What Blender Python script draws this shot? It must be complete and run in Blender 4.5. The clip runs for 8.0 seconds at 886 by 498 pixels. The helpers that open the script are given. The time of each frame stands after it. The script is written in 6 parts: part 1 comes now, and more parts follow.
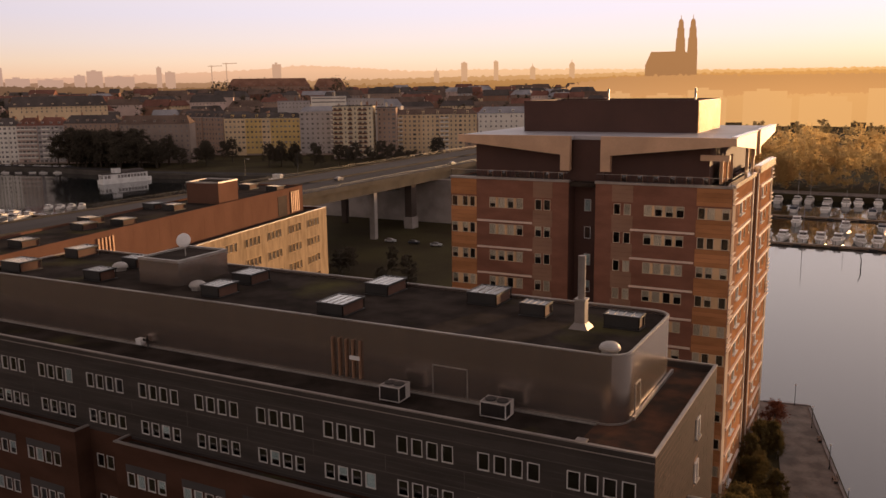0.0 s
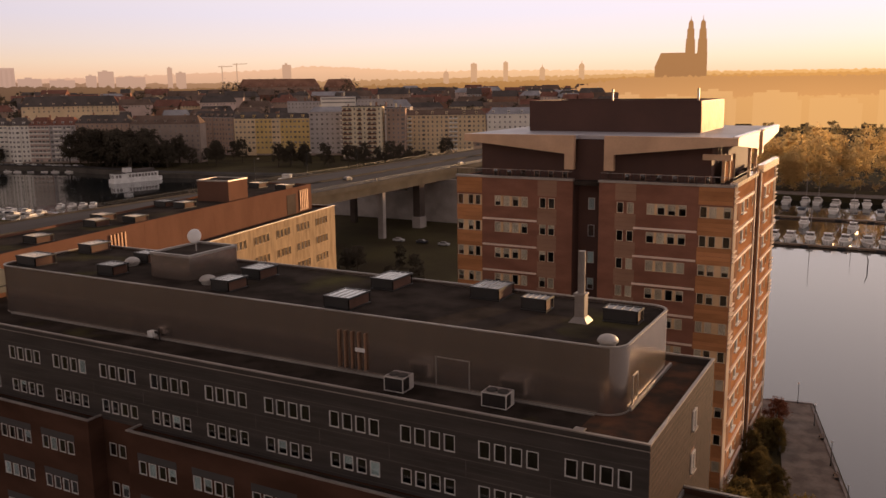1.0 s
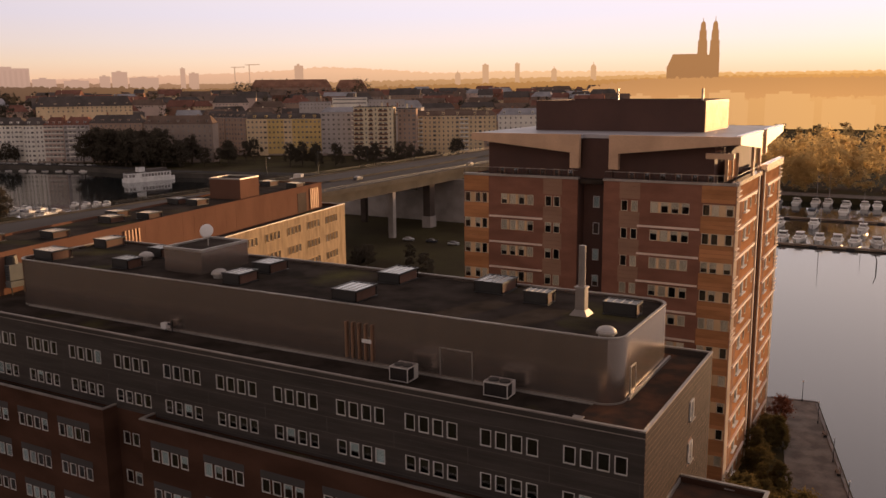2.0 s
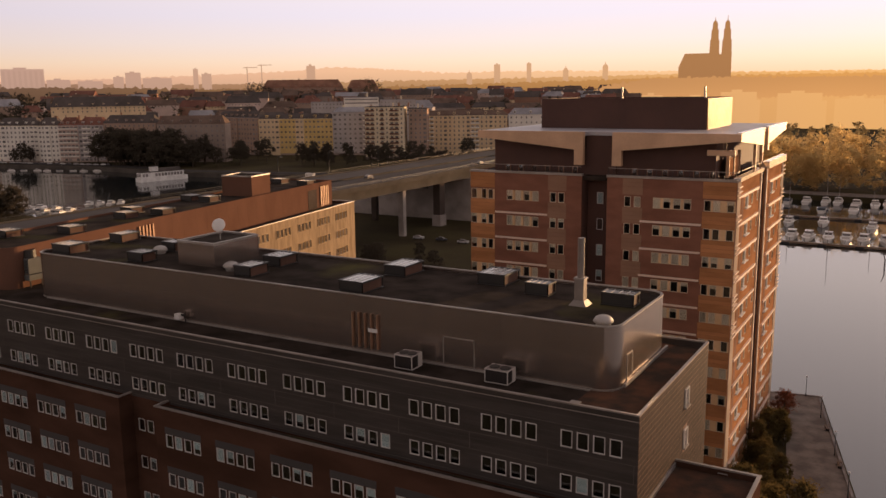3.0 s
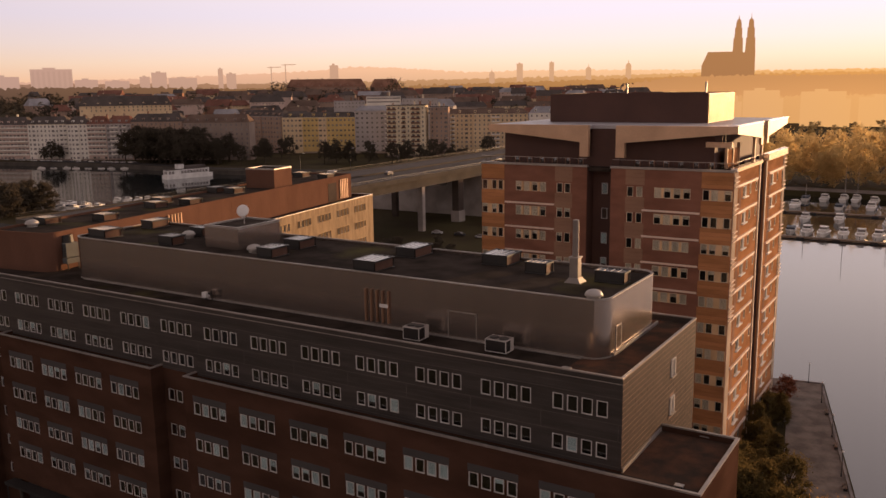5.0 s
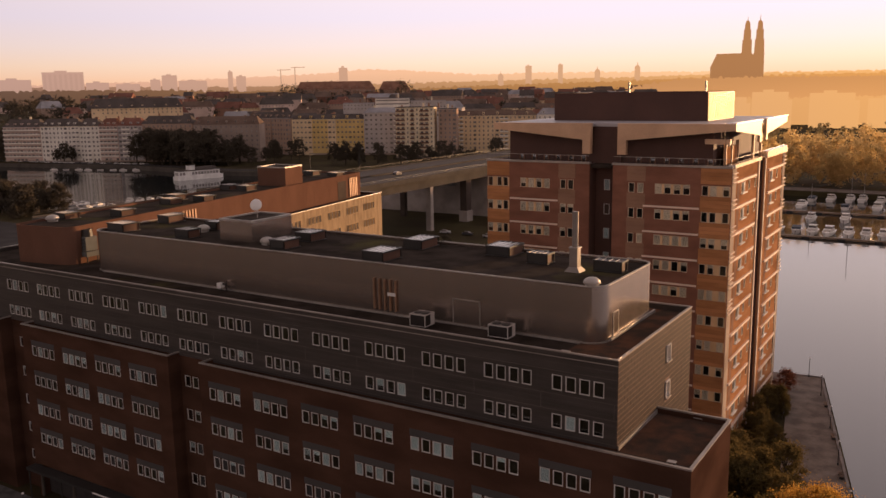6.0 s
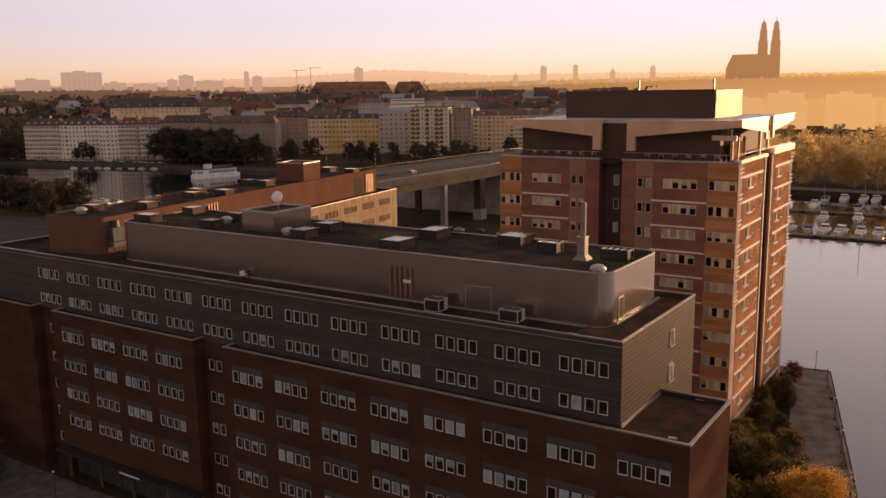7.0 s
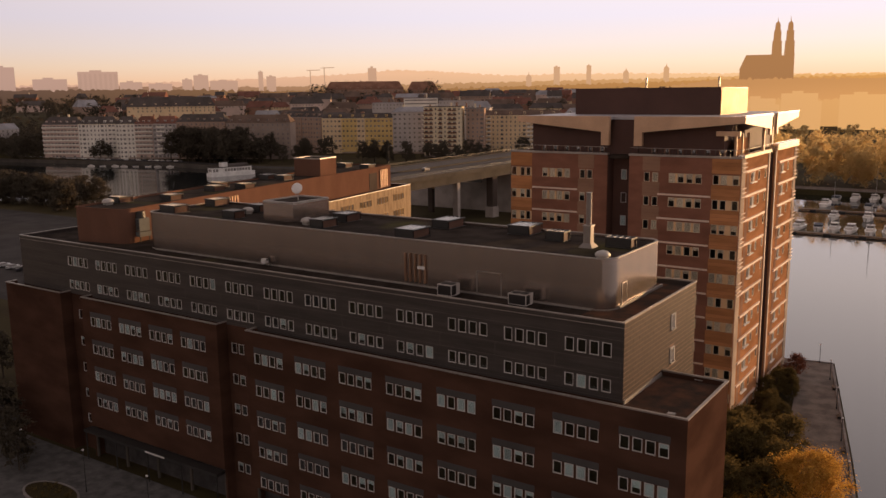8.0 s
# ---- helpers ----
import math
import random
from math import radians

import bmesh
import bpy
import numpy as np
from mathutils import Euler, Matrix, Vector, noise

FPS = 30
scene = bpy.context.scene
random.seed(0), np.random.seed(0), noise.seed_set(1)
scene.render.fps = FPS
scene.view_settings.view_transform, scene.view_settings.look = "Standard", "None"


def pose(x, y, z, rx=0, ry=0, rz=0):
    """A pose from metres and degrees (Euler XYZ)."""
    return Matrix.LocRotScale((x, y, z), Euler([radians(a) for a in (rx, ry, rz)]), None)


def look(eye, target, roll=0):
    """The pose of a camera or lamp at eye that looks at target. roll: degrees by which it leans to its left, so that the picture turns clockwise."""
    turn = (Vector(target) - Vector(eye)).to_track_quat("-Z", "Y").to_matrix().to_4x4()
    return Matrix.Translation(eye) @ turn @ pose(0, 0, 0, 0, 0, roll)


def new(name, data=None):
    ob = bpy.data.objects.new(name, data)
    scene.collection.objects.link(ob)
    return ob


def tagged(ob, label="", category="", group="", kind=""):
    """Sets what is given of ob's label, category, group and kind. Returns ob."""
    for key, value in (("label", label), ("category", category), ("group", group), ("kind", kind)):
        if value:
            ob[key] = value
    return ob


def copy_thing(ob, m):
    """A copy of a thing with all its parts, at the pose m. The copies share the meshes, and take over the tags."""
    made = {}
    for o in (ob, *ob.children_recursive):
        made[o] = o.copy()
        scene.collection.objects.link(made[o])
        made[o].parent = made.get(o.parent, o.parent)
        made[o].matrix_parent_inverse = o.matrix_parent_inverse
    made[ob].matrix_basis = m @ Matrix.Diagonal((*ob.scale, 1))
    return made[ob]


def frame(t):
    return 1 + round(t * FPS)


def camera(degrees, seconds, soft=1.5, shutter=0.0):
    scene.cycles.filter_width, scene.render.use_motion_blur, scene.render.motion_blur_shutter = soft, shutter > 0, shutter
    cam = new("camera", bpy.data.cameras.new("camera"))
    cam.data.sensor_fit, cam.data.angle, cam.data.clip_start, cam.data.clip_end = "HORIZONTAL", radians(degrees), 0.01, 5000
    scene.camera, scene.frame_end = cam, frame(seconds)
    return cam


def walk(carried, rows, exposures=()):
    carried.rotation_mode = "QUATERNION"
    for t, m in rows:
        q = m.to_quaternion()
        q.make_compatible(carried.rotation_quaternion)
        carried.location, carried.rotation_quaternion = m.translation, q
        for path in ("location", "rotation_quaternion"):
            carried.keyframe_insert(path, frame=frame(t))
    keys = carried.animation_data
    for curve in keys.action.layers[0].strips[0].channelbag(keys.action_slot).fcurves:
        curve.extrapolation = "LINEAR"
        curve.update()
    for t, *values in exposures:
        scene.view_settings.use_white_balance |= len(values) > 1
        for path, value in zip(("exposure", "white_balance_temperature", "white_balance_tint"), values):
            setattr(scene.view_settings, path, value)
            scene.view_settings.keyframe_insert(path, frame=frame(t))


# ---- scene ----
cam = camera(54.3, 8.0)
PATH = [
    (0, (0.563, -2.61, 55.198), (-0.361, -0.876, 54.826), -0.8),
    (0.5, (1.212, -3.272, 55.16), (0.277, -1.543, 54.79), -0.8),
    (1, (1.86, -4.065, 55.07), (0.917, -2.34, 54.7), -0.7),
    (1.5, (2.581, -4.844, 54.987), (1.627, -3.125, 54.618), -0.6),
    (3, (5.278, -7.555, 54.666), (4.289, -5.856, 54.299), -0.7),
    (3.5, (6.376, -8.645, 54.572), (5.375, -6.954, 54.203), -0.7),
    (4, (7.589, -9.844, 54.436), (6.576, -8.16, 54.066), -0.8),
    (4.5, (8.785, -11.058, 54.303), (7.76, -9.381, 53.933), -0.8),
    (6, (12.275, -15.428, 53.633), (11.223, -13.766, 53.271), -0.9),
    (6.5, (13.376, -17.103, 53.416), (12.31, -15.45, 53.055), -0.9),
    (7, (14.572, -18.926, 53.138), (13.492, -17.281, 52.778), -0.8),
    (7.5, (15.851, -20.81, 52.86), (14.759, -19.173, 52.5), -0.8),
    (8, (17.174, -22.912, 52.619), (16.07, -21.283, 52.26), -0.7),
]
walk(cam, [(t, look(eye, target, roll)) for t, eye, target, roll in PATH], [(0.0, 0.27, 6480.0, 19.0), (3.5, 0.27, 6480.0, 19.0), (4.5, 0.29, 6500.0, 21.0), (6.5, 0.3, 6550.0, 24.0), (8.0, 0.24, 6450.0, 18.0)])

# ---- light ----
SUN_AZIMUTH, SUN_HEIGHT = 18.0, 3.2      # degrees right of +y, degrees above the horizon
sun_to = Vector((math.sin(radians(SUN_AZIMUTH)) * math.cos(radians(SUN_HEIGHT)),
                 math.cos(radians(SUN_AZIMUTH)) * math.cos(radians(SUN_HEIGHT)), math.sin(radians(SUN_HEIGHT))))
sun = new("sun", bpy.data.lights.new("sun", "SUN"))
sun.data.energy, sun.data.angle, sun.data.color = 5.0, radians(0.6), (1.0, 0.61, 0.28)
sun.matrix_basis = look(sun_to * 200, (0, 0, 0))
scene.view_settings.exposure = 0.0

world = bpy.data.worlds.new("sunset_sky")
scene.world = world
world.use_nodes = True


def build_world():
    """The evening sky: the Sky Texture's glow over a dusty gradient, brighter towards the sun."""
    t = world.node_tree
    t.nodes.clear()
    new_node, link = t.nodes.new, t.links.new
    sky = new_node("ShaderNodeTexSky")
    sky.sky_type, sky.sun_disc = "NISHITA", False
    sky.sun_elevation, sky.sun_rotation = radians(SUN_HEIGHT), radians(SUN_AZIMUTH)
    sky.air_density, sky.dust_density, sky.ozone_density = 1.0, 2.0, 1.0
    coord, sep = new_node("ShaderNodeTexCoord"), new_node("ShaderNodeSeparateXYZ")
    link(coord.outputs["Generated"], sep.inputs[0])
    ramp = new_node("ShaderNodeValToRGB")
    ramp.color_ramp.elements[0].position, ramp.color_ramp.elements[0].color = 0.0, (1.0, 0.58, 0.32, 1)
    ramp.color_ramp.elements[1].position, ramp.color_ramp.elements[1].color = 1.0, (0.34, 0.30, 0.30, 1)
    for p, c in ((0.015, (1.0, 0.68, 0.43)), (0.03, (0.99, 0.78, 0.56)), (0.05, (0.92, 0.81, 0.72)), (0.08, (0.84, 0.80, 0.86)), (0.12, (0.90, 0.82, 0.82)), (0.2, (1.0, 0.88, 0.80)), (0.45, (0.68, 0.58, 0.53))):
        e = ramp.color_ramp.elements.new(p)
        e.color = (*c, 1)
    link(sep.outputs[2], ramp.inputs[0])
    dot = new_node("ShaderNodeVectorMath")
    dot.operation = "DOT_PRODUCT"
    dot.inputs[1].default_value = sun_to
    link(coord.outputs["Generated"], dot.inputs[0])
    toward = new_node("ShaderNodeMapRange")
    toward.interpolation_type = "SMOOTHSTEP"
    toward.inputs["From Min"].default_value, toward.inputs["From Max"].default_value = -0.4, 0.95
    toward.inputs["To Min"].default_value, toward.inputs["To Max"].default_value = SKY_BACK, SKY_FRONT
    link(dot.outputs["Value"], toward.inputs[0])
    base, glow, out = new_node("ShaderNodeBackground"), new_node("ShaderNodeBackground"), new_node("ShaderNodeOutputWorld")
    both = new_node("ShaderNodeAddShader")
    glow.inputs["Strength"].default_value = 0.013
    warm, tint = new_node("ShaderNodeMapRange"), new_node("ShaderNodeMix")
    warm.interpolation_type = "SMOOTHSTEP"
    warm.inputs["From Min"].default_value, warm.inputs["From Max"].default_value = -0.3, 0.7
    warm.inputs["To Min"].default_value, warm.inputs["To Max"].default_value = 1.0, 0.0
    tint.data_type, tint.blend_type = "RGBA", "MULTIPLY"
    tint.inputs["B"].default_value = (0.95, 0.90, 0.86, 1)
    link(dot.outputs["Value"], warm.inputs[0])
    link(warm.outputs[0], tint.inputs["Factor"])
    link(ramp.outputs[0], tint.inputs["A"])
    link(tint.outputs["Result"], base.inputs[0])
    link(toward.outputs[0], base.inputs[1])
    link(sky.outputs[0], glow.inputs[0])
    link(base.outputs[0], both.inputs[0])
    link(glow.outputs[0], both.inputs[1])
    link(both.outputs[0], out.inputs[0])


SKY_BACK, SKY_FRONT = 0.58, 0.87      # strength of the dusty sky away from the sun and towards it
build_world()


# ---- materials ----
def material(name, color, rough=0.7, metal=0.0, spread=0.25, scale=1.5, fine=12.0, bump=0.15, stretch=(1, 1, 1), second=None,
             spec=0.5, per_object=0.0, courses=0.0, moss=None):
    """A surface with variation at two scales, stains from a broad noise and grain from a fine one."""
    m = bpy.data.materials.new(name)
    m.use_nodes = True
    t = m.node_tree
    b = t.nodes["Principled BSDF"]
    geo = t.nodes.new("ShaderNodeNewGeometry")
    mp = t.nodes.new("ShaderNodeMapping")
    mp.inputs["Scale"].default_value = stretch
    t.links.new(geo.outputs["Position"], mp.inputs["Vector"])
    broad, grain = t.nodes.new("ShaderNodeTexNoise"), t.nodes.new("ShaderNodeTexNoise")
    broad.inputs["Scale"].default_value, broad.inputs["Detail"].default_value = scale / 10, 5
    grain.inputs["Scale"].default_value, grain.inputs["Detail"].default_value = fine, 3
    for n in (broad, grain):
        t.links.new(mp.outputs[0], n.inputs["Vector"])
    ramp = t.nodes.new("ShaderNodeValToRGB")
    c = Vector(color)
    d = Vector(second) if second else c * (1 - spread)
    ramp.color_ramp.elements[0].position, ramp.color_ramp.elements[0].color = 0.36, (*d, 1)
    ramp.color_ramp.elements[1].position, ramp.color_ramp.elements[1].color = 0.64, (*c, 1)
    t.links.new(broad.outputs[0], ramp.inputs[0])
    base = ramp
    if moss:
        # patches of moss of their own shape
        patch, edge, over = t.nodes.new("ShaderNodeTexNoise"), t.nodes.new("ShaderNodeMapRange"), t.nodes.new("ShaderNodeMix")
        patch.inputs["Scale"].default_value, patch.inputs["Detail"].default_value = 0.085, 7
        edge.inputs["From Min"].default_value, edge.inputs["From Max"].default_value = 0.56, 0.70
        over.data_type = "RGBA"
        over.inputs["B"].default_value = (*moss, 1)
        t.links.new(geo.outputs["Position"], patch.inputs["Vector"])
        t.links.new(patch.outputs[0], edge.inputs[0])
        t.links.new(edge.outputs[0], over.inputs["Factor"])
        t.links.new(ramp.outputs[0], over.inputs["A"])
        base = over
    hsv = t.nodes.new("ShaderNodeHueSaturation")
    val = t.nodes.new("ShaderNodeMath")
    val.operation = "MULTIPLY_ADD"
    val.inputs[1].default_value, val.inputs[2].default_value = spread, 1 - spread / 2
    t.links.new(grain.outputs[0], val.inputs[0])
    t.links.new(base.outputs["Result"] if moss else base.outputs[0], hsv.inputs["Color"])
    if per_object:
        info = t.nodes.new("ShaderNodeObjectInfo")
        mix = t.nodes.new("ShaderNodeMath")
        mix.operation = "MULTIPLY_ADD"
        mix.inputs[1].default_value, mix.inputs[2].default_value = per_object, -per_object / 2
        add = t.nodes.new("ShaderNodeMath")
        t.links.new(info.outputs["Random"], mix.inputs[0])
        t.links.new(mix.outputs[0], add.inputs[0])
        t.links.new(val.outputs[0], add.inputs[1])
        t.links.new(add.outputs[0], hsv.inputs["Value"])
    else:
        t.links.new(val.outputs[0], hsv.inputs["Value"])
    t.links.new(hsv.outputs[0], b.inputs["Base Color"])
    b.inputs["Roughness"].default_value, b.inputs["Metallic"].default_value = rough, metal
    b.inputs["Specular IOR Level"].default_value = spec
    if courses:
        # level joints of the sheets, courses metres apart
        wave = t.nodes.new("ShaderNodeTexWave")
        wave.wave_type, wave.bands_direction, wave.wave_profile = "BANDS", "Z", "SAW"
        wave.inputs["Scale"].default_value = 0.314 / courses
        step = t.nodes.new("ShaderNodeBump")
        step.inputs["Strength"].default_value, step.inputs["Distance"].default_value = 0.5, 0.04
        t.links.new(geo.outputs["Position"], wave.inputs["Vector"])
        t.links.new(wave.outputs["Fac"], step.inputs["Height"])
        t.links.new(step.outputs[0], b.inputs["Normal"])
    elif bump:
        bm = t.nodes.new("ShaderNodeBump")
        bm.inputs["Strength"].default_value, bm.inputs["Distance"].default_value = bump, 0.05
        t.links.new(grain.outputs[0], bm.inputs["Height"])
        t.links.new(bm.outputs[0], b.inputs["Normal"])
    return m


def leaf_material(name, color, second, glow=0.35):
    """Leaves: diffuse mixed with light that shines through them, tone by clump."""
    m = bpy.data.materials.new(name)
    m.use_nodes = True
    t = m.node_tree
    t.nodes.remove(t.nodes["Principled BSDF"])
    geo = t.nodes.new("ShaderNodeNewGeometry")
    info = t.nodes.new("ShaderNodeObjectInfo")
    mid = t.nodes.new("ShaderNodeMath")
    mid.operation = "MULTIPLY_ADD"
    mid.inputs[1].default_value = 0.7
    half = t.nodes.new("ShaderNodeMath")
    half.operation = "MULTIPLY"
    half.inputs[1].default_value = 0.3
    t.links.new(info.outputs["Random"], half.inputs[0])
    t.links.new(geo.outputs["Random Per Island"], mid.inputs[0])
    t.links.new(half.outputs[0], mid.inputs[2])
    ramp = t.nodes.new("ShaderNodeValToRGB")
    ramp.color_ramp.elements[0].color, ramp.color_ramp.elements[1].color = (*color, 1), (*second, 1)
    t.links.new(mid.outputs[0], ramp.inputs[0])
    dif, tra, mix = t.nodes.new("ShaderNodeBsdfDiffuse"), t.nodes.new("ShaderNodeBsdfTranslucent"), t.nodes.new("ShaderNodeMixShader")
    mix.inputs[0].default_value = glow
    for n in (dif, tra):
        t.links.new(ramp.outputs[0], n.inputs["Color"])
    t.links.new(dif.outputs[0], mix.inputs[1])
    t.links.new(tra.outputs[0], mix.inputs[2])
    t.links.new(mix.outputs[0], t.nodes["Material Output"].inputs[0])
    return m


def glass_material(name):
    """A clear pane: more of a mirror at a slant, see-through otherwise."""
    m = bpy.data.materials.new(name)
    m.use_nodes = True
    t = m.node_tree
    t.nodes.remove(t.nodes["Principled BSDF"])
    edge, fr = t.nodes.new("ShaderNodeLayerWeight"), t.nodes.new("ShaderNodeMapRange")
    edge.inputs["Blend"].default_value = 0.25
    fr.inputs["To Min"].default_value, fr.inputs["To Max"].default_value = 0.07, 0.75
    t.links.new(edge.outputs["Facing"], fr.inputs[0])
    gl, tr, mix = t.nodes.new("ShaderNodeBsdfGlossy"), t.nodes.new("ShaderNodeBsdfTransparent"), t.nodes.new("ShaderNodeMixShader")
    gl.inputs["Roughness"].default_value = 0.02
    tr.inputs[0].default_value = (0.95, 0.97, 0.96, 1)
    t.links.new(fr.outputs[0], mix.inputs[0])
    t.links.new(tr.outputs[0], mix.inputs[1])
    t.links.new(gl.outputs[0], mix.inputs[2])
    t.links.new(mix.outputs[0], t.nodes["Material Output"].inputs[0])
    return m


def water_material():
    m = material("still_water", (0.012, 0.016, 0.018), 0.06, 0, 0.2, 0.4, 0.35, 0.0)
    t = m.node_tree
    b = t.nodes["Principled BSDF"]
    b.inputs["IOR"].default_value = 1.9
    geo = t.nodes.new("ShaderNodeNewGeometry")
    wave = t.nodes.new("ShaderNodeTexNoise")
    wave.inputs["Scale"].default_value, wave.inputs["Detail"].default_value = 0.5, 4
    bm = t.nodes.new("ShaderNodeBump")
    bm.inputs["Strength"].default_value, bm.inputs["Distance"].default_value = 0.06, 0.06
    t.links.new(geo.outputs["Position"], wave.inputs["Vector"])
    t.links.new(wave.outputs[0], bm.inputs["Height"])
    t.links.new(bm.outputs[0], b.inputs["Normal"])
    return m


def haze_glow_material(name, west, east, z0, z1, foot=0.6):
    """The glowing backdrop of the far distance: haze painted as emission, hazier towards the sunset, its base
    brightness scaled by foot.
    """
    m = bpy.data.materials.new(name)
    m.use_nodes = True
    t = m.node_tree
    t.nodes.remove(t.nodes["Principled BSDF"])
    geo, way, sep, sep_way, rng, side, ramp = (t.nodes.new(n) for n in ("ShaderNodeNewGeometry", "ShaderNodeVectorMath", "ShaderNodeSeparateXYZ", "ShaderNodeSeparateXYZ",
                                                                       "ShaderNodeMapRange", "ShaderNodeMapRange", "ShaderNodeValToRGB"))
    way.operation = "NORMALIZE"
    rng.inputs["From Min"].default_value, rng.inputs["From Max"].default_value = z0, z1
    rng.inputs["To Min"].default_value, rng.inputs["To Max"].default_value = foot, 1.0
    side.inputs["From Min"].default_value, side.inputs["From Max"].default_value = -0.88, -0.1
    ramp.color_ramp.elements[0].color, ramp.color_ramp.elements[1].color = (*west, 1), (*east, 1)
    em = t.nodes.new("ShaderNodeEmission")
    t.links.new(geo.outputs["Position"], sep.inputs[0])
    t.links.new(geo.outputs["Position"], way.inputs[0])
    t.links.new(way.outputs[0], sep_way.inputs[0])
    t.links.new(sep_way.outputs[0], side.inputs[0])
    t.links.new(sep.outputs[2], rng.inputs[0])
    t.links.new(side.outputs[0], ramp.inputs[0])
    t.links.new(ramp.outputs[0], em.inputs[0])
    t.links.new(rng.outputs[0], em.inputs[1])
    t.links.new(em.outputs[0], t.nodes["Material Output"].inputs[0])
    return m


BRICK = material("dark_red_brick", (0.080, 0.042, 0.029), 1.0, 0, 0.35, 1.5, 9, 0.3, (1, 1, 2.5), spec=0)
CLADDING = material("dark_metal_cladding", (0.092, 0.080, 0.074), 0.4, 0.45, 0.3, 2.5, 5, 0.06, (0.6, 0.6, 6), courses=0.47)
STEEL = material("brushed_steel_sheet", (0.42, 0.345, 0.30), 0.24, 0.87, 0.12, 3, 6, 0.015, (3, 3, 0.25))
# Plain steel sheet with the low sun's orange mixed into its colour.
SUN_TONED_STEEL = material("sun_toned_steel_sheet", (0.150, 0.080, 0.056), 0.7, 0.0, 0.16, 3, 5, 0.03, (1, 1, 0.5), spec=0.0)
ROOF_FELT = material("bitumen_roof_felt", (0.052, 0.041, 0.034), 1.0, 0, 0.5, 3.5, 14, 0.3, spec=0.02, moss=(0.085, 0.075, 0.030))
ROOF_MOSS = material("felt_with_sedum_gravel_and_sun_tone", (0.115, 0.060, 0.038), 1.0, 0, 0.6, 5, 14, 0.7, second=(0.052, 0.040, 0.032), spec=0.0)
TRIM = material("pale_metal_flashing", (0.37, 0.335, 0.305), 0.5, 0.6, 0.25, 5, 8, 0.05)
FRAME = material("white_window_frame", (0.54, 0.52, 0.50), 0.5, 0, 0.12, 3, 8, 0.05)
TOWER_FRAME = material("cream_tower_frame", (0.62, 0.50, 0.36), 0.5, 0, 0.15, 3, 8, 0.05)
GLASS = glass_material("window_glass")
# Near-black for added backing sheets: the gloom of unlit rooms as colour.
ROOM = material("unlit_room_shade", (0.05, 0.045, 0.045), 0.9, 0, 0.5, 6, 2, 0)
BLIND = material("pale_window_blind", (0.52, 0.64, 0.68), 0.8, 0, 0.15, 4, 10, 0.1, per_object=0.5)
TOWER_BLIND = material("cream_tower_blind", (0.66, 0.56, 0.45), 0.8, 0, 0.15, 4, 10, 0.1, per_object=0.5)
DARK_METAL = material("black_painted_metal", (0.03, 0.028, 0.027), 0.5, 0.2, 0.3, 4, 8, 0.1)
WHITE_METAL = material("white_enamelled_metal", (0.7, 0.68, 0.66), 0.4, 0, 0.15, 4, 8, 0.05)
GALVANISED = material("galvanised_metal", (0.42, 0.39, 0.36), 0.5, 0.6, 0.2, 5, 10, 0.05)
LINTEL = material("grey_lintel_panel", (0.055, 0.051, 0.05), 0.7, 0.1, 0.2, 3, 8, 0.1)
CREAM = material("cream_stone_cladding", (0.37, 0.275, 0.18), 0.95, 0, 0.34, 9, 6, 0.3, (1, 1, 0.22), spec=0)
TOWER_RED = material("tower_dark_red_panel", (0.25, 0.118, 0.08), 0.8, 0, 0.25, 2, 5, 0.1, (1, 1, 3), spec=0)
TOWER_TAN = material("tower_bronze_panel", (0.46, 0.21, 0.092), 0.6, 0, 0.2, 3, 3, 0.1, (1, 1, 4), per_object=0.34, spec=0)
# Paler, warmer copy of the red panel: low sun put into its colour.
TOWER_SIDE = material("tower_sun_toned_side_panel", (0.42, 0.205, 0.10), 0.8, 0, 0.3, 2, 5, 0.1, (1, 1, 3), spec=0)
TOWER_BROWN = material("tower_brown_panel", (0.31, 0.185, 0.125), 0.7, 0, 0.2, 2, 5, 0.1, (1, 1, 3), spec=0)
TOWER_STONE = material("pale_band_course", (0.74, 0.58, 0.47), 0.7, 0, 0.15, 3, 8, 0.1)
# Base colour carries the evening sun on the plant house's lake side.
GOLD = material("sun_gold_corrugated_sheet", (0.66, 0.44, 0.17), 0.5, 0.2, 0.2, 4, 5, 0.1)
PAVING = material("quay_paving", (0.21, 0.175, 0.15), 0.95, 0, 0.4, 4, 3, 0.2, spec=0.05)
EARTH = material("grass_and_earth", (0.06, 0.05, 0.022), 0.95, 0, 0.5, 0.4, 1.5, 0.4, second=(0.04, 0.03, 0.016), spec=0.05)
ASPHALT = material("asphalt", (0.045, 0.040, 0.037), 0.95, 0, 0.3, 1, 6, 0.2, spec=0.05)
CONCRETE = material("bridge_concrete", (0.098, 0.086, 0.074), 0.95, 0, 0.3, 1.2, 4, 0.2, spec=0.03)
# Two tones of concrete: the piers' sunlight and shade are put into colour.
PIER = material("pale_pier_concrete", (0.34, 0.30, 0.275), 0.95, 0, 0.3, 1.5, 4, 0.2, spec=0.03)
PIER_DARK = material("shade_toned_concrete", (0.085, 0.066, 0.056), 0.95, 0, 0.3, 1.5, 4, 0.2, spec=0.03)
ROADWAY = material("pale_worn_asphalt", (0.095, 0.087, 0.085), 0.95, 0, 0.25, 1, 4, 0.2, (1, 0.1, 1), spec=0.05)
BARK = material("bark", (0.07, 0.05, 0.035), 0.9, 0, 0.4, 8, 10, 0.5)
WATER = water_material()
GREEN = leaf_material("dark_olive_leaves", (0.075, 0.06, 0.026), (0.18, 0.13, 0.052), 0.42)
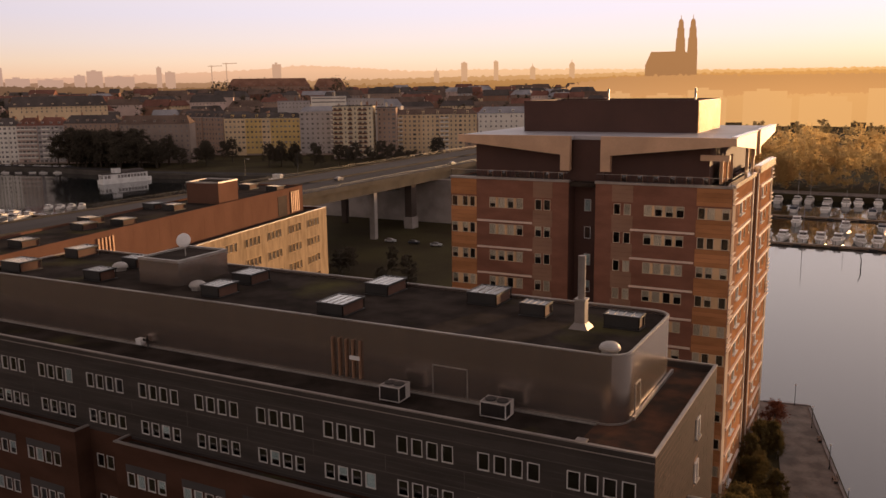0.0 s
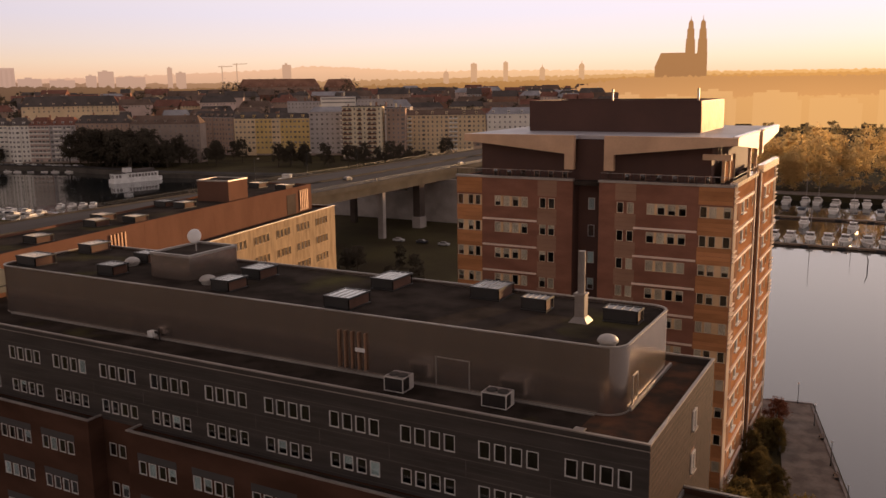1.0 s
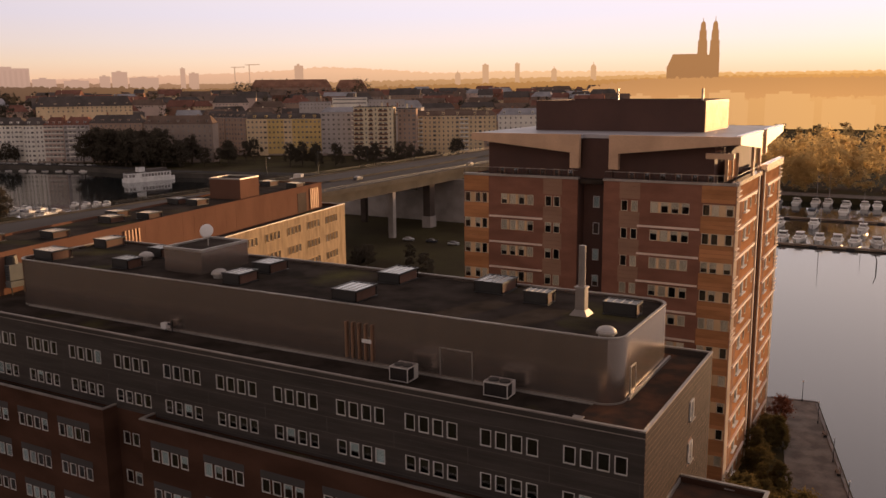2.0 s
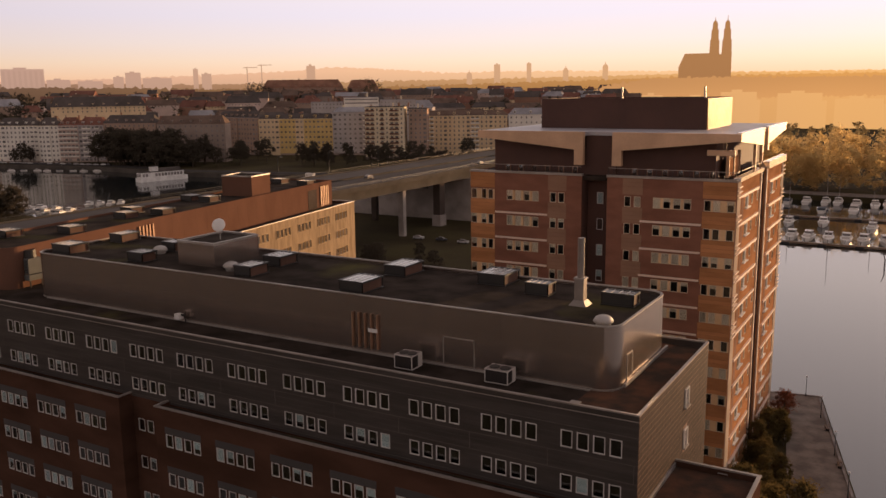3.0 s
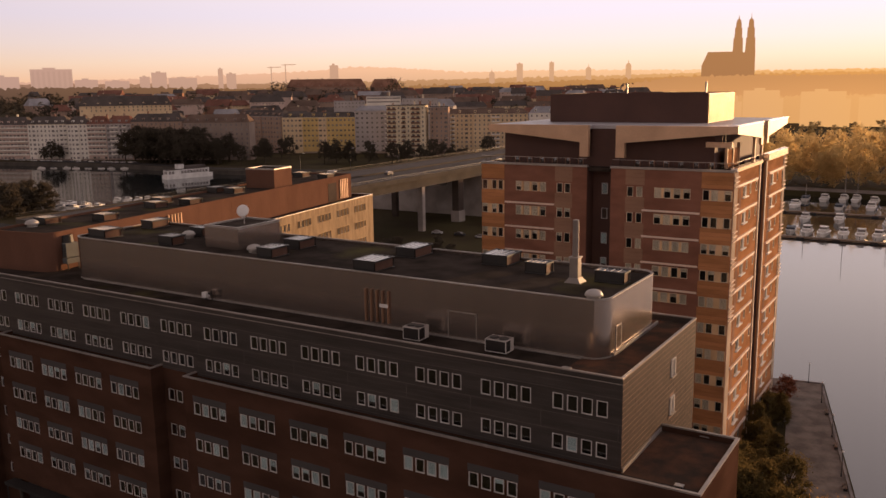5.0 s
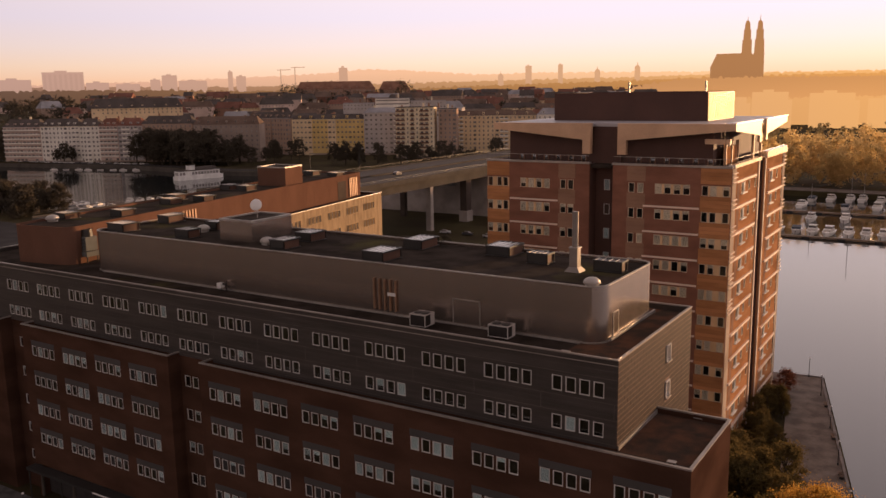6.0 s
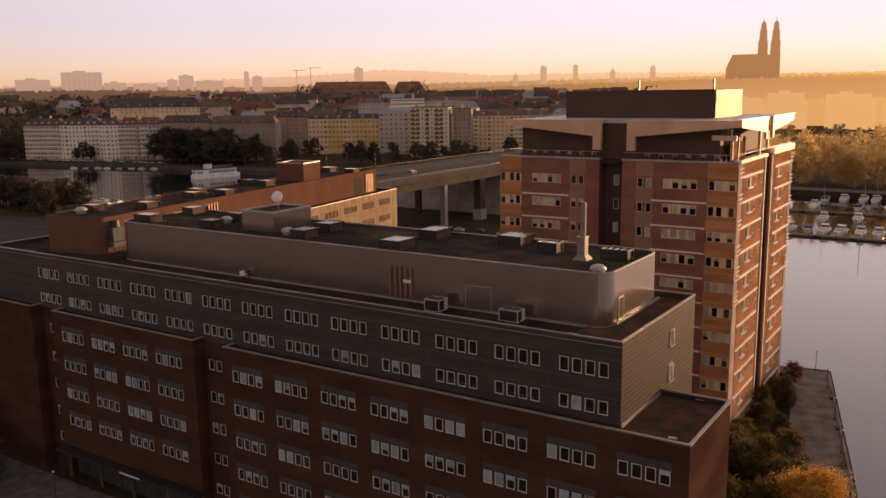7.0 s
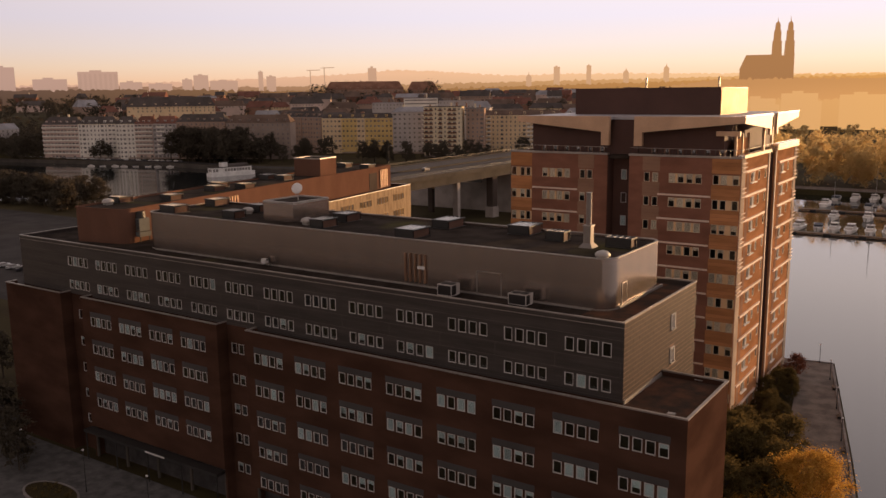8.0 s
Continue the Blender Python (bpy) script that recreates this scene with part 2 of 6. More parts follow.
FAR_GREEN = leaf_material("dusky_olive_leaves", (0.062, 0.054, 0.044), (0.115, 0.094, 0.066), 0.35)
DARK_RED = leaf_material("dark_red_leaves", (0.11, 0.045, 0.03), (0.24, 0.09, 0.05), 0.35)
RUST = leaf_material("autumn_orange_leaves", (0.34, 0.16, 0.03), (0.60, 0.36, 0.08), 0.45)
# Golden haze of the far shore is put into these bright leaf colours.
WOOD_FAR = leaf_material("golden_haze_leaves", (0.58, 0.42, 0.19), (0.66, 0.49, 0.23), 0.76)


# Haze and evening glow sit in these emission colours, not in the air.
FAR_RIDGE = haze_glow_material("far_hills", (0.62, 0.37, 0.25), (0.90, 0.56, 0.25), 40, 140, 0.75)
MID_RIDGE = haze_glow_material("mid_hills", (0.26, 0.15, 0.10), (0.74, 0.40, 0.13), 30, 85)
NEAR_RIDGE = haze_glow_material("dusky_woods", (0.115, 0.068, 0.045), (0.62, 0.30, 0.08), 20, 70)
CHURCH = haze_glow_material("church_in_haze", (0.30, 0.145, 0.055), (0.37, 0.18, 0.065), 60, 120, 0.95)
GOLD_RIDGE = haze_glow_material("golden_haze_woods", (0.26, 0.15, 0.09), (0.68, 0.355, 0.115), 0, 60, 0.92)
DUSK_RIDGE = haze_glow_material("dusky_golden_ridge", (0.24, 0.135, 0.08), (0.54, 0.265, 0.085), 0, 60, 1.3)
HAZE_PALE = haze_glow_material("pale_blocks_in_golden_haze", (0.36, 0.22, 0.15), (0.69, 0.370, 0.125), 0, 60, 0.95)
HAZE_BLOCK = haze_glow_material("far_blocks_in_haze", (0.42, 0.27, 0.20), (0.62, 0.35, 0.14), 20, 90, 0.9)
HAZE_DARK = haze_glow_material("far_windows_in_haze", (0.39, 0.25, 0.185), (0.61, 0.335, 0.12), 20, 90, 0.9)


# ---- building blocks ----
def box(bm, x0, x1, y0, y1, z0, z1):
    v = [bm.verts.new(p) for p in ((x0, y0, z0), (x1, y0, z0), (x1, y1, z0), (x0, y1, z0), (x0, y0, z1), (x1, y0, z1), (x1, y1, z1), (x0, y1, z1))]
    for f in ((3, 2, 1, 0), (4, 5, 6, 7), (0, 1, 5, 4), (1, 2, 6, 5), (2, 3, 7, 6), (3, 0, 4, 7)):
        bm.faces.new([v[i] for i in f])
    return bm


def boxes(*spans):
    bm = bmesh.new()
    for s in spans:
        box(bm, *s)
    return bm


def prism(bm, ring, z0, z1):
    """An upright solid on a ring of (x, y)."""
    lo, hi = [bm.verts.new((x, y, z0)) for x, y in ring], [bm.verts.new((x, y, z1)) for x, y in ring]
    n = len(ring)
    bm.faces.new(hi)
    bm.faces.new(lo[::-1])
    for i in range(n):
        bm.faces.new((lo[i], lo[(i + 1) % n], hi[(i + 1) % n], hi[i]))
    return bm


def tube(bm, x, y, z0, z1, r0, r1=None, n=12):
    r1 = r0 if r1 is None else r1
    a = [(math.cos(2 * math.pi * i / n), math.sin(2 * math.pi * i / n)) for i in range(n)]
    lo, hi = [bm.verts.new((x + r0 * c, y + r0 * s, z0)) for c, s in a], [bm.verts.new((x + r1 * c, y + r1 * s, z1)) for c, s in a]
    bm.faces.new(hi)
    bm.faces.new(lo[::-1])
    for i in range(n):
        bm.faces.new((lo[i], lo[(i + 1) % n], hi[(i + 1) % n], hi[i]))
    return bm


def dome(bm, x, y, z, r, h, n=14, rings=5):
    last = None
    for k in range(rings + 1):
        a = math.pi / 2 * k / rings
        row = [bm.verts.new((x + r * math.cos(a) * math.cos(2 * math.pi * i / n), y + r * math.cos(a) * math.sin(2 * math.pi * i / n), z + h * math.sin(a))) for i in range(n)] if k < rings else [bm.verts.new((x, y, z + h))]
        if last:
            for i in range(n):
                if k < rings:
                    bm.faces.new((last[i], last[(i + 1) % n], row[(i + 1) % n], row[i]))
                else:
                    bm.faces.new((last[i], last[(i + 1) % n], row[0]))
        last = row
    return bm


def rounded(x0, x1, y0, y1, r, steps=8, corners=(1, 1, 1, 1)):
    """A ring with rounded corners: front left, front right, back right, back left."""
    ring = []
    for (cx, cy, a), on in zip(((x0 + r, y0 + r, 180), (x1 - r, y0 + r, 270), (x1 - r, y1 - r, 0), (x0 + r, y1 - r, 90)), corners):
        if on:
            ring += [(cx + r * math.cos(radians(a + 90 * i / steps)), cy + r * math.sin(radians(a + 90 * i / steps))) for i in range(steps + 1)]
        else:
            ring.append({180: (x0, y0), 270: (x1, y0), 0: (x1, y1), 90: (x0, y1)}[a])
    return ring


def band(bm, ring, out, inn, z0, z1):
    """A closed strip along a ring: from out metres outside to inn metres inside it."""
    n = len(ring)

    def offset(d):
        pts = []
        for i in range(n):
            p, q, s = Vector(ring[i - 1]), Vector(ring[i]), Vector(ring[(i + 1) % n])
            e, f = (q - p).normalized(), (s - q).normalized()
            m, k = Vector((e.y, -e.x)), Vector((f.y, -f.x))
            b = (m + k)
            pts.append(q + b * (d / max(0.3, 1 + m.dot(k))))
        return pts
    rows = [[bm.verts.new((*p, z)) for p in offset(d)] for d, z in ((out, z0), (out, z1), (-inn, z1), (-inn, z0))]
    for a in range(4):
        for i in range(n):
            bm.faces.new((rows[a][i], rows[a][(i + 1) % n], rows[(a + 1) % 4][(i + 1) % n], rows[(a + 1) % 4][i]))
    return bm


def mesh_of(name, bm, mat):
    me = bpy.data.meshes.new(name)
    bm.to_mesh(me)
    bm.free()
    me.materials.append(mat)
    return me


def thing(name, at=(0, 0, 0), turn=0.0, label="", category="", group="", kind=""):
    """A thing of several parts: an Empty at its base."""
    ob = new(name)
    ob.empty_display_size = 0.5
    ob.matrix_basis = pose(*at, 0, 0, turn)
    return tagged(ob, label, category, group, kind)


def part(name, bm, mat, parent, label="", kind="", local=False):
    """One mesh under a thing or part; its vertices are in the world, or in the parent's own axes if local."""
    me = bm if isinstance(bm, bpy.types.Mesh) else mesh_of(name, bm, mat)
    ob = new(name, me)
    ob.parent = parent
    if not local and parent is not None and parent.parent is None:
        ob.matrix_parent_inverse = parent.matrix_basis.inverted()
    return tagged(ob, label, "", "", kind)


def single(name, bm, mat, label="", category="", group="", kind=""):
    return tagged(new(name, mesh_of(name, bm, mat)), label, category, group, kind)


def wall_mesh(name, u0, u1, z0, z1, holes, depth, place, mat):
    """A wall of some thickness with openings through it. place(u, w, z) gives the world's point, w metres in from the face."""
    us = sorted({u0, u1, *[round(h[0], 4) for h in holes], *[round(h[1], 4) for h in holes]})
    zs = sorted({z0, z1, *[round(h[2], 4) for h in holes], *[round(h[3], 4) for h in holes]})
    ui, zi = {u: i for i, u in enumerate(us)}, {z: i for i, z in enumerate(zs)}
    solid = np.ones((len(us) - 1, len(zs) - 1), bool)
    for h in holes:
        solid[ui[round(h[0], 4)]:ui[round(h[1], 4)], zi[round(h[2], 4)]:zi[round(h[3], 4)]] = False
    verts, faces, index = [], [], {}

    def v(i, k, w):
        if (i, k, w) not in index:
            index[i, k, w] = len(verts)
            verts.append(tuple(place(us[i], depth * w, zs[k])))
        return index[i, k, w]
    nu, nz = solid.shape
    for i in range(nu):
        for k in range(nz):
            if not solid[i, k]:
                continue
            for w in (0, 1):
                q = [v(i, k, w), v(i + 1, k, w), v(i + 1, k + 1, w), v(i, k + 1, w)]
                faces.append(q if w == 0 else q[::-1])
            for di, dk, a, b in ((-1, 0, (0, 0), (0, 1)), (1, 0, (1, 1), (1, 0)), (0, -1, (1, 0), (0, 0)), (0, 1, (0, 1), (1, 1))):
                ni, nk = i + di, k + dk
                if not (0 <= ni < nu and 0 <= nk < nz) or not solid[ni, nk]:
                    faces.append([v(i + a[0], k + a[1], 0), v(i + a[0], k + a[1], 1), v(i + b[0], k + b[1], 1), v(i + b[0], k + b[1], 0)])
    me = bpy.data.meshes.new(name)
    me.from_pydata(verts, [], faces)
    me.update()
    me.materials.append(mat)
    return me


WINDOW_MESHES = {}


def window_meshes(w, h, mat):
    """Frame, pane and blind for a window w by h, facing -y, sill's left end at the origin."""
    key = (round(w, 2), round(h, 2), mat.name)
    if key not in WINDOW_MESHES:
        f = 0.07
        frame_bm = boxes((0, w, -0.03, 0.09, 0, f), (0, w, -0.03, 0.09, h - f, h), (0, f, -0.03, 0.09, f, h - f), (w - f, w, -0.03, 0.09, f, h - f))
        WINDOW_MESHES[key] = (mesh_of("window_frame", frame_bm, mat),
                              mesh_of("pane", boxes((f, w - f, 0.03, 0.045, f, h - f)), GLASS),
                              {k: mesh_of("blind", boxes((f, w - f, 0.06, 0.075, f + (h - 2 * f) * (1 - k), h - f)), TOWER_BLIND if mat is TOWER_FRAME else BLIND) for k in (0.35, 0.6, 1.0)})
    return WINDOW_MESHES[key]


def window(m, w, h, parent, blind=0.0, inverse=True, mat=None):
    """One window at the pose m: frame, pane and perhaps a blind."""
    a, b, c = window_meshes(w, h, mat or FRAME)
    ob = new("window", a)
    ob.parent = parent
    if inverse and parent.parent is None:
        ob.matrix_parent_inverse = parent.matrix_basis.inverted()
    ob.matrix_basis = m
    part("pane", b, None, ob, local=True)
    if blind:
        part("blind", c[min(c, key=lambda k: abs(k - blind))], None, ob, local=True)
    return ob


def pick_blind(chance):
    return random.choice((0.35, 0.6, 1.0, 1.0)) if random.random() < chance else 0.0


# ---- ground and water ----
NEAR_BANK = [(60, -200), (24, 0), (12, 50), (0.5, 105), (-10.2, 151.8), (-19, 150.6), (-45, 160), (-85, 235), (-95, 305), (-245, 305),
             (-262, 232), (-300, 228), (-378, 236), (-422, 217), (-700, 150), (-1200, 0), (-1200, -200)]
FAR_BANK = [(-1500, 300), (-900, 340), (-692, 378), (-524, 410), (-440, 403), (-330, 425), (-210, 452), (-100, 446), (0, 442), (150, 440), (700, 470), (1500, 500)]


def rise(x, y):
    """The height of the far bank's land."""
    d = math.hypot(x - 10, y + 20)
    s = min(1, max(0, (d - 760) / 420))
    west = min(1, max(0, (math.degrees(math.atan2(10 - x, y + 20)) - 14) / 6))
    return 1.2 + west * (28 * s * s * (3 - 2 * s) + max(0, d - 1180) * 0.012)


def build_ground():
    bm = bmesh.new()
    prism(bm, [(x, y) for x, y in NEAR_BANK[::-1]][::-1], -6, 0)
    # far bank: strips of land that rise behind the shore
    steps = (0, 1, 40, 140, 240, 330, 420, 520, 640, 800, 1000, 1300, 1800, 2600, 3600)
    pts = []
    for a, b in zip(FAR_BANK[:-1], FAR_BANK[1:]):
        n = max(1, int(math.dist(a, b) / 70))
        pts += [(a[0] + (b[0] - a[0]) * i / n, a[1] + (b[1] - a[1]) * i / n) for i in range(n)]
    pts.append(FAR_BANK[-1])
    rows = []
    for k, s in enumerate(steps):
        row = []
        for x, y in pts:
            out = Vector((x - 10, y + 20)).normalized()
            px, py = x + out.x * max(0, s - 1), y + out.y * max(0, s - 1)
            row.append(bm.verts.new((px, py, -6 if k == 0 else rise(px, py) + (noise.noise((px / 90, py / 90, 0)) * 1.5 if k > 2 else 0))))
        rows.append(row)
    for a, b in zip(rows[:-1], rows[1:]):
        for i in range(len(pts) - 1):
            bm.faces.new((a[i], a[i + 1], b[i + 1], b[i]))
    # bed of the water, out to the horizon
    q = [bm.verts.new(p) for p in ((-4000, -600, -6), (3000, -600, -6), (3000, 3800, -6), (-4000, 3800, -6))]
    bm.faces.new(q)
    return single("ground", bm, EARTH, "dark grassy earth of the two banks", "ground", kind="structure")


build_ground()
single("water", boxes((-1500, 1200, -600, 520, -5.5, -1.5)), WATER, "still grey lake water that mirrors the evening sky", "water", kind="structure")


def strip(points, width, z, rise_to=0.0):
    """A paved strip along a line of (x, y), its left edge on the line."""
    bm = bmesh.new()
    rows = []
    for i, p in enumerate(points):
        a, b = Vector(points[max(0, i - 1)]), Vector(points[min(len(points) - 1, i + 1)])
        d = (b - a).normalized()
        q = Vector(p) + Vector((d.y, -d.x)) * width
        rows.append([bm.verts.new((*p, z)), bm.verts.new((*q, z)), bm.verts.new((*p, z - 0.3)), bm.verts.new((*q, z - 0.3))])
    for a, b in zip(rows[:-1], rows[1:]):
        bm.faces.new((a[0], a[1], b[1], b[0]))
        bm.faces.new((a[2], a[0], b[0], b[2]))
        bm.faces.new((a[1], a[3], b[3], b[1]))
    return bm


QUAY_RING = [(11.6, 50), (0.2, 105), (-10.4, 151.4), (-19, 150.2), (-19, 141.6), (-12.5, 128), (-8.8, 105), (-4.5, 86), (0, 50)]
single("pavement", prism(bmesh.new(), QUAY_RING, -0.2, 0.12), PAVING, "worn paved quay walk along the lake", "pavement", kind="structure")


def quay_kerb():
    o = thing("quay_kerb", (0, 100, 0), label="pale granite kerb along the quay edge", category="kerb")
    line = [(11.6, 50), (0.2, 105), (-10.4, 151.4), (-19, 150.2)]
    stone = mesh_of("kerb_stone", boxes((0.01, 1.49, 0.0, 0.4, 0.0, 0.16)), KERB)
    for a, b in zip(line[:-1], line[1:]):
        n, turn = int(math.dist(a, b) / 1.5), math.degrees(math.atan2(b[1] - a[1], b[0] - a[0]))
        for i in range(n):
            f = i * 1.5 / math.dist(a, b)
            part("kerb_stone", stone, None, o).matrix_basis = pose(a[0] + (b[0] - a[0]) * f, a[1] + (b[1] - a[1]) * f, 0.12, 0, 0, turn)


KERB = material("granite_kerb", (0.26, 0.235, 0.22), 0.9, 0, 0.3, 3, 6, 0.2, per_object=0.3, spec=0.05)
quay_kerb()


def bench(x, y, turn):
    o = thing("quay_bench", (x, y, 0.12), turn, "plain timber bench on the quay", "bench", "quay benches")
    for k in range(3):
        part("seat_slat", boxes((-0.9, 0.9, -0.25 + k * 0.17, -0.11 + k * 0.17, 0.42, 0.46)), BENCH_WOOD, o, local=True)
    for k in range(2):
        part("back_slat", boxes((-0.9, 0.9, 0.28, 0.32, 0.55 + k * 0.17, 0.67 + k * 0.17)), BENCH_WOOD, o, local=True)
    for x in (-0.7, 0.62):
        part("leg", boxes((x, x + 0.08, -0.22, 0.3, 0, 0.42)), DARK_METAL, o, local=True)


BENCH_WOOD = material("bench_timber", (0.16, 0.10, 0.06), 0.8, 0, 0.3, 4, 10, 0.2)
for x, y in ((-7.6, 136), (-4.4, 122), (-1.4, 108)):
    bench(x, y, -76)


# ---- the office building: brick base, clad upper floors, steel roof storey ----
PITCH, W_W, W_STEP, W_H = 6.62, 0.95, 1.275, 1.38
FRONT, BASE_FRONT = 49.5, 47.8
BRICK_ROWS = (21.62, 17.53, 13.53, 9.55, 5.55)


def front_at(y):
    return lambda u, w, z: (u, y + w, z)


def group_holes(x, z_top, h, n=4, w=W_W, step=W_STEP):
    return [(x + i * step, x + i * step + w, z_top - h, z_top) for i in range(n)]


def put_windows(holes, y, parent, chance, turn=0.0, x=None):
    for u0, u1, z0, z1 in holes:
        m = pose(u0, y + 0.012, z0) if x is None else pose(x - 0.05, u0, z0, 0, 0, 90)
        window(m, u1 - u0, z1 - z0, parent, pick_blind(chance))


def office_upper():
    o = thing("office_building", (-60, 60, 0), label="long office building, dark metal cladding, pale window frames", category="building")
    holes, below = [], []
    for i in range(13):
        x = -17.95 - 6.72 * i
        holes += group_holes(x, 29.5, W_H)
        below += group_holes(x, 25.97, 1.3)
    low = []
    for x in (-64.85, -97.3):
        for z in BRICK_ROWS:
            low += group_holes(x + 0.35, z, 1.33, 2)
    part("front_wall", wall_mesh("front_wall", -110.9, -12, 23.9, 31.55, holes + below, 0.3, front_at(FRONT), CLADDING), None, o, "dark metal sheet facade")
    put_windows(holes, FRONT, o, 0.1)
    put_windows(below, FRONT, o, 0.34)
    part("recess_wall", wall_mesh("recess_wall", -110.9, -12, 0, 23.9, low, 0.3, front_at(FRONT), BRICK), None, o, "dark brick in the recesses")
    put_windows(low, FRONT, o, 0.2)
    side = [(62.2, 63.1, 28.0, 29.5), (62.2, 63.1, 24.4, 25.9)]
    part("side_wall", wall_mesh("side_wall", FRONT + 0.3, 70, 0, 31.55, side, 0.3, lambda u, w, z: (-12 - w, u, z), CLADDING), None, o)
    put_windows(side, 0, o, 0.0, x=-12)
    for y0, y1, z0, z1 in side:
        part("window_surround", boxes((-11.999, -11.86, y0 - 0.14, y0, z0, z1 + 0.1), (-11.999, -11.86, y1, y1 + 0.14, z0, z1 + 0.1), (-11.999, -11.86, y0, y1, z1, z1 + 0.1)), FRAME, o, "white window surround")
        part("window_sill", boxes((-11.999, -11.74, y0 - 0.2, y1 + 0.2, z0 - 0.12, z0)), TRIM, o, "pale projecting sill")
    part("back_wall", boxes((-110.9, -12.3, 69.7, 70, 0, 31.55)), CLADDING, o)
    part("end_wall", boxes((-110.9, -110.6, FRONT + 0.3, 69.7, 0, 31.55)), CLADDING, o)
    # Added dark sheets behind the windows, in place of shaded rooms.
    part("dark_room_backing", boxes((-109, -13, FRONT + 2.2, FRONT + 2.3, 0.2, 30.9), (-13.8, -13.7, FRONT + 2.6, 69, 0.2, 30.9)), ROOM, o, "dark backing sheets standing for unlit rooms")
    part("roof_deck", boxes((-110.6, -17.6, FRONT + 0.3, 69.7, 30.6, 31.0)), ROOF_FELT, o, "dark felt roof terrace")
    # Mossy end of the terrace; its sunlit patch is also put into the colour.
    part("roof_deck", boxes((-17.6, -12.3, FRONT + 0.3, 69.7, 30.6, 31.0)), ROOF_MOSS, o, "felt terrace, reddish moss and sunlit tone in its colour")
    ring = [(-110.9, FRONT), (-12, FRONT), (-12, 70), (-110.9, 70)]
    part("parapet_flashing", band(bmesh.new(), ring, 0.05, 0.2, 31.55, 31.66), TRIM, o, "pale metal edge flashing")
    part("drip_flashing", boxes((-110.9, -12, FRONT - 0.05, FRONT - 0.003, 31.08, 31.15)), TRIM, o, "thin pale line under the edge")
    for z in (24.15, 26.3, 27.72, 29.85):
        part("panel_joint", boxes((-110.9, -12.0, FRONT - 0.012, FRONT - 0.003, z, z + 0.06)), CLAD_JOINT, o, "thin level joint of the sheets")
    for i in range(14):
        x = -12.9 - 6.72 * i + 0.6
        part("panel_joint", boxes((x, x + 0.05, FRONT - 0.012, FRONT - 0.003, 26.37, 27.71)), CLAD_JOINT, o)
    # lapped sheets of the gable wall; a pale backing in the joints paints the edges' glint
    part("backing", boxes((-11.999, -11.985, FRONT + 0.02, 62.0, 24.0, 31.5), (-11.999, -11.985, 63.3, 69.98, 14.0, 31.5), (-11.999, -11.985, 60.3, 63.3, 14.0, 24.2),
                          (-11.999, -11.985, 62.0, 63.3, 26.02, 27.86), (-11.999, -11.985, 62.0, 63.3, 29.64, 31.5)), JOINT, o, "pale backing, glint of the sheet edges as colour")
    sheet = {}
    for k in range(-13, 16):
        z, y = 24.0 + k * 0.47, FRONT + 0.02 if k >= 0 else 60.3
        long = 0.75 if k % 2 else 1.5
        while y < 69.9:
            w = round(min(long, 69.97 - y), 2)
            long = 1.5
            beside = 24.0 <= z < 25.95 or 27.6 < z < 29.55
            if beside and y < 62.0 < y + w:
                w = round(62.0 - y, 2)
            elif beside and 61.95 < y < 63.2:
                y, w = 63.3, 0.75
            if w > 0.1:
                if w not in sheet:
                    bm = bmesh.new()
                    v = [bm.verts.new(p) for p in ((0.042, 0.015, 0.0), (0.042, w - 0.015, 0.0), (0.026, w - 0.015, 0.395), (0.026, 0.015, 0.395),
                                                   (0.016, 0.015, 0), (0.016, w - 0.015, 0), (0.016, w - 0.015, 0.395), (0.016, 0.015, 0.395))]
                    for f in ((0, 1, 2, 3), (0, 4, 5, 1), (1, 5, 6, 2), (2, 6, 7, 3), (3, 7, 4, 0)):
                        bm.faces.new([v[i] for i in f])
                    sheet[w] = mesh_of("cladding_sheet", bm, SHEET)
                part("cladding_sheet", sheet[w], None, o).matrix_basis = pose(-12, y, z)
            y += w
    return o


CLAD_JOINT = material("cladding_joint", (0.135, 0.118, 0.107), 0.5, 0.4, 0.2, 3, 6, 0.05)
# Pale tone that imitates light glinting on the sheet edges.
JOINT = material("sheet_joint_glint", (0.25, 0.18, 0.15), 0.8, 0, 0.2, 3, 6, 0.05, spec=0)
SHEET = material("lapped_metal_sheet", (0.042, 0.027, 0.024), 0.6, 0.12, 0.2, 3, 6, 0.05, (1, 1, 4), per_object=0.3, spec=0.06)


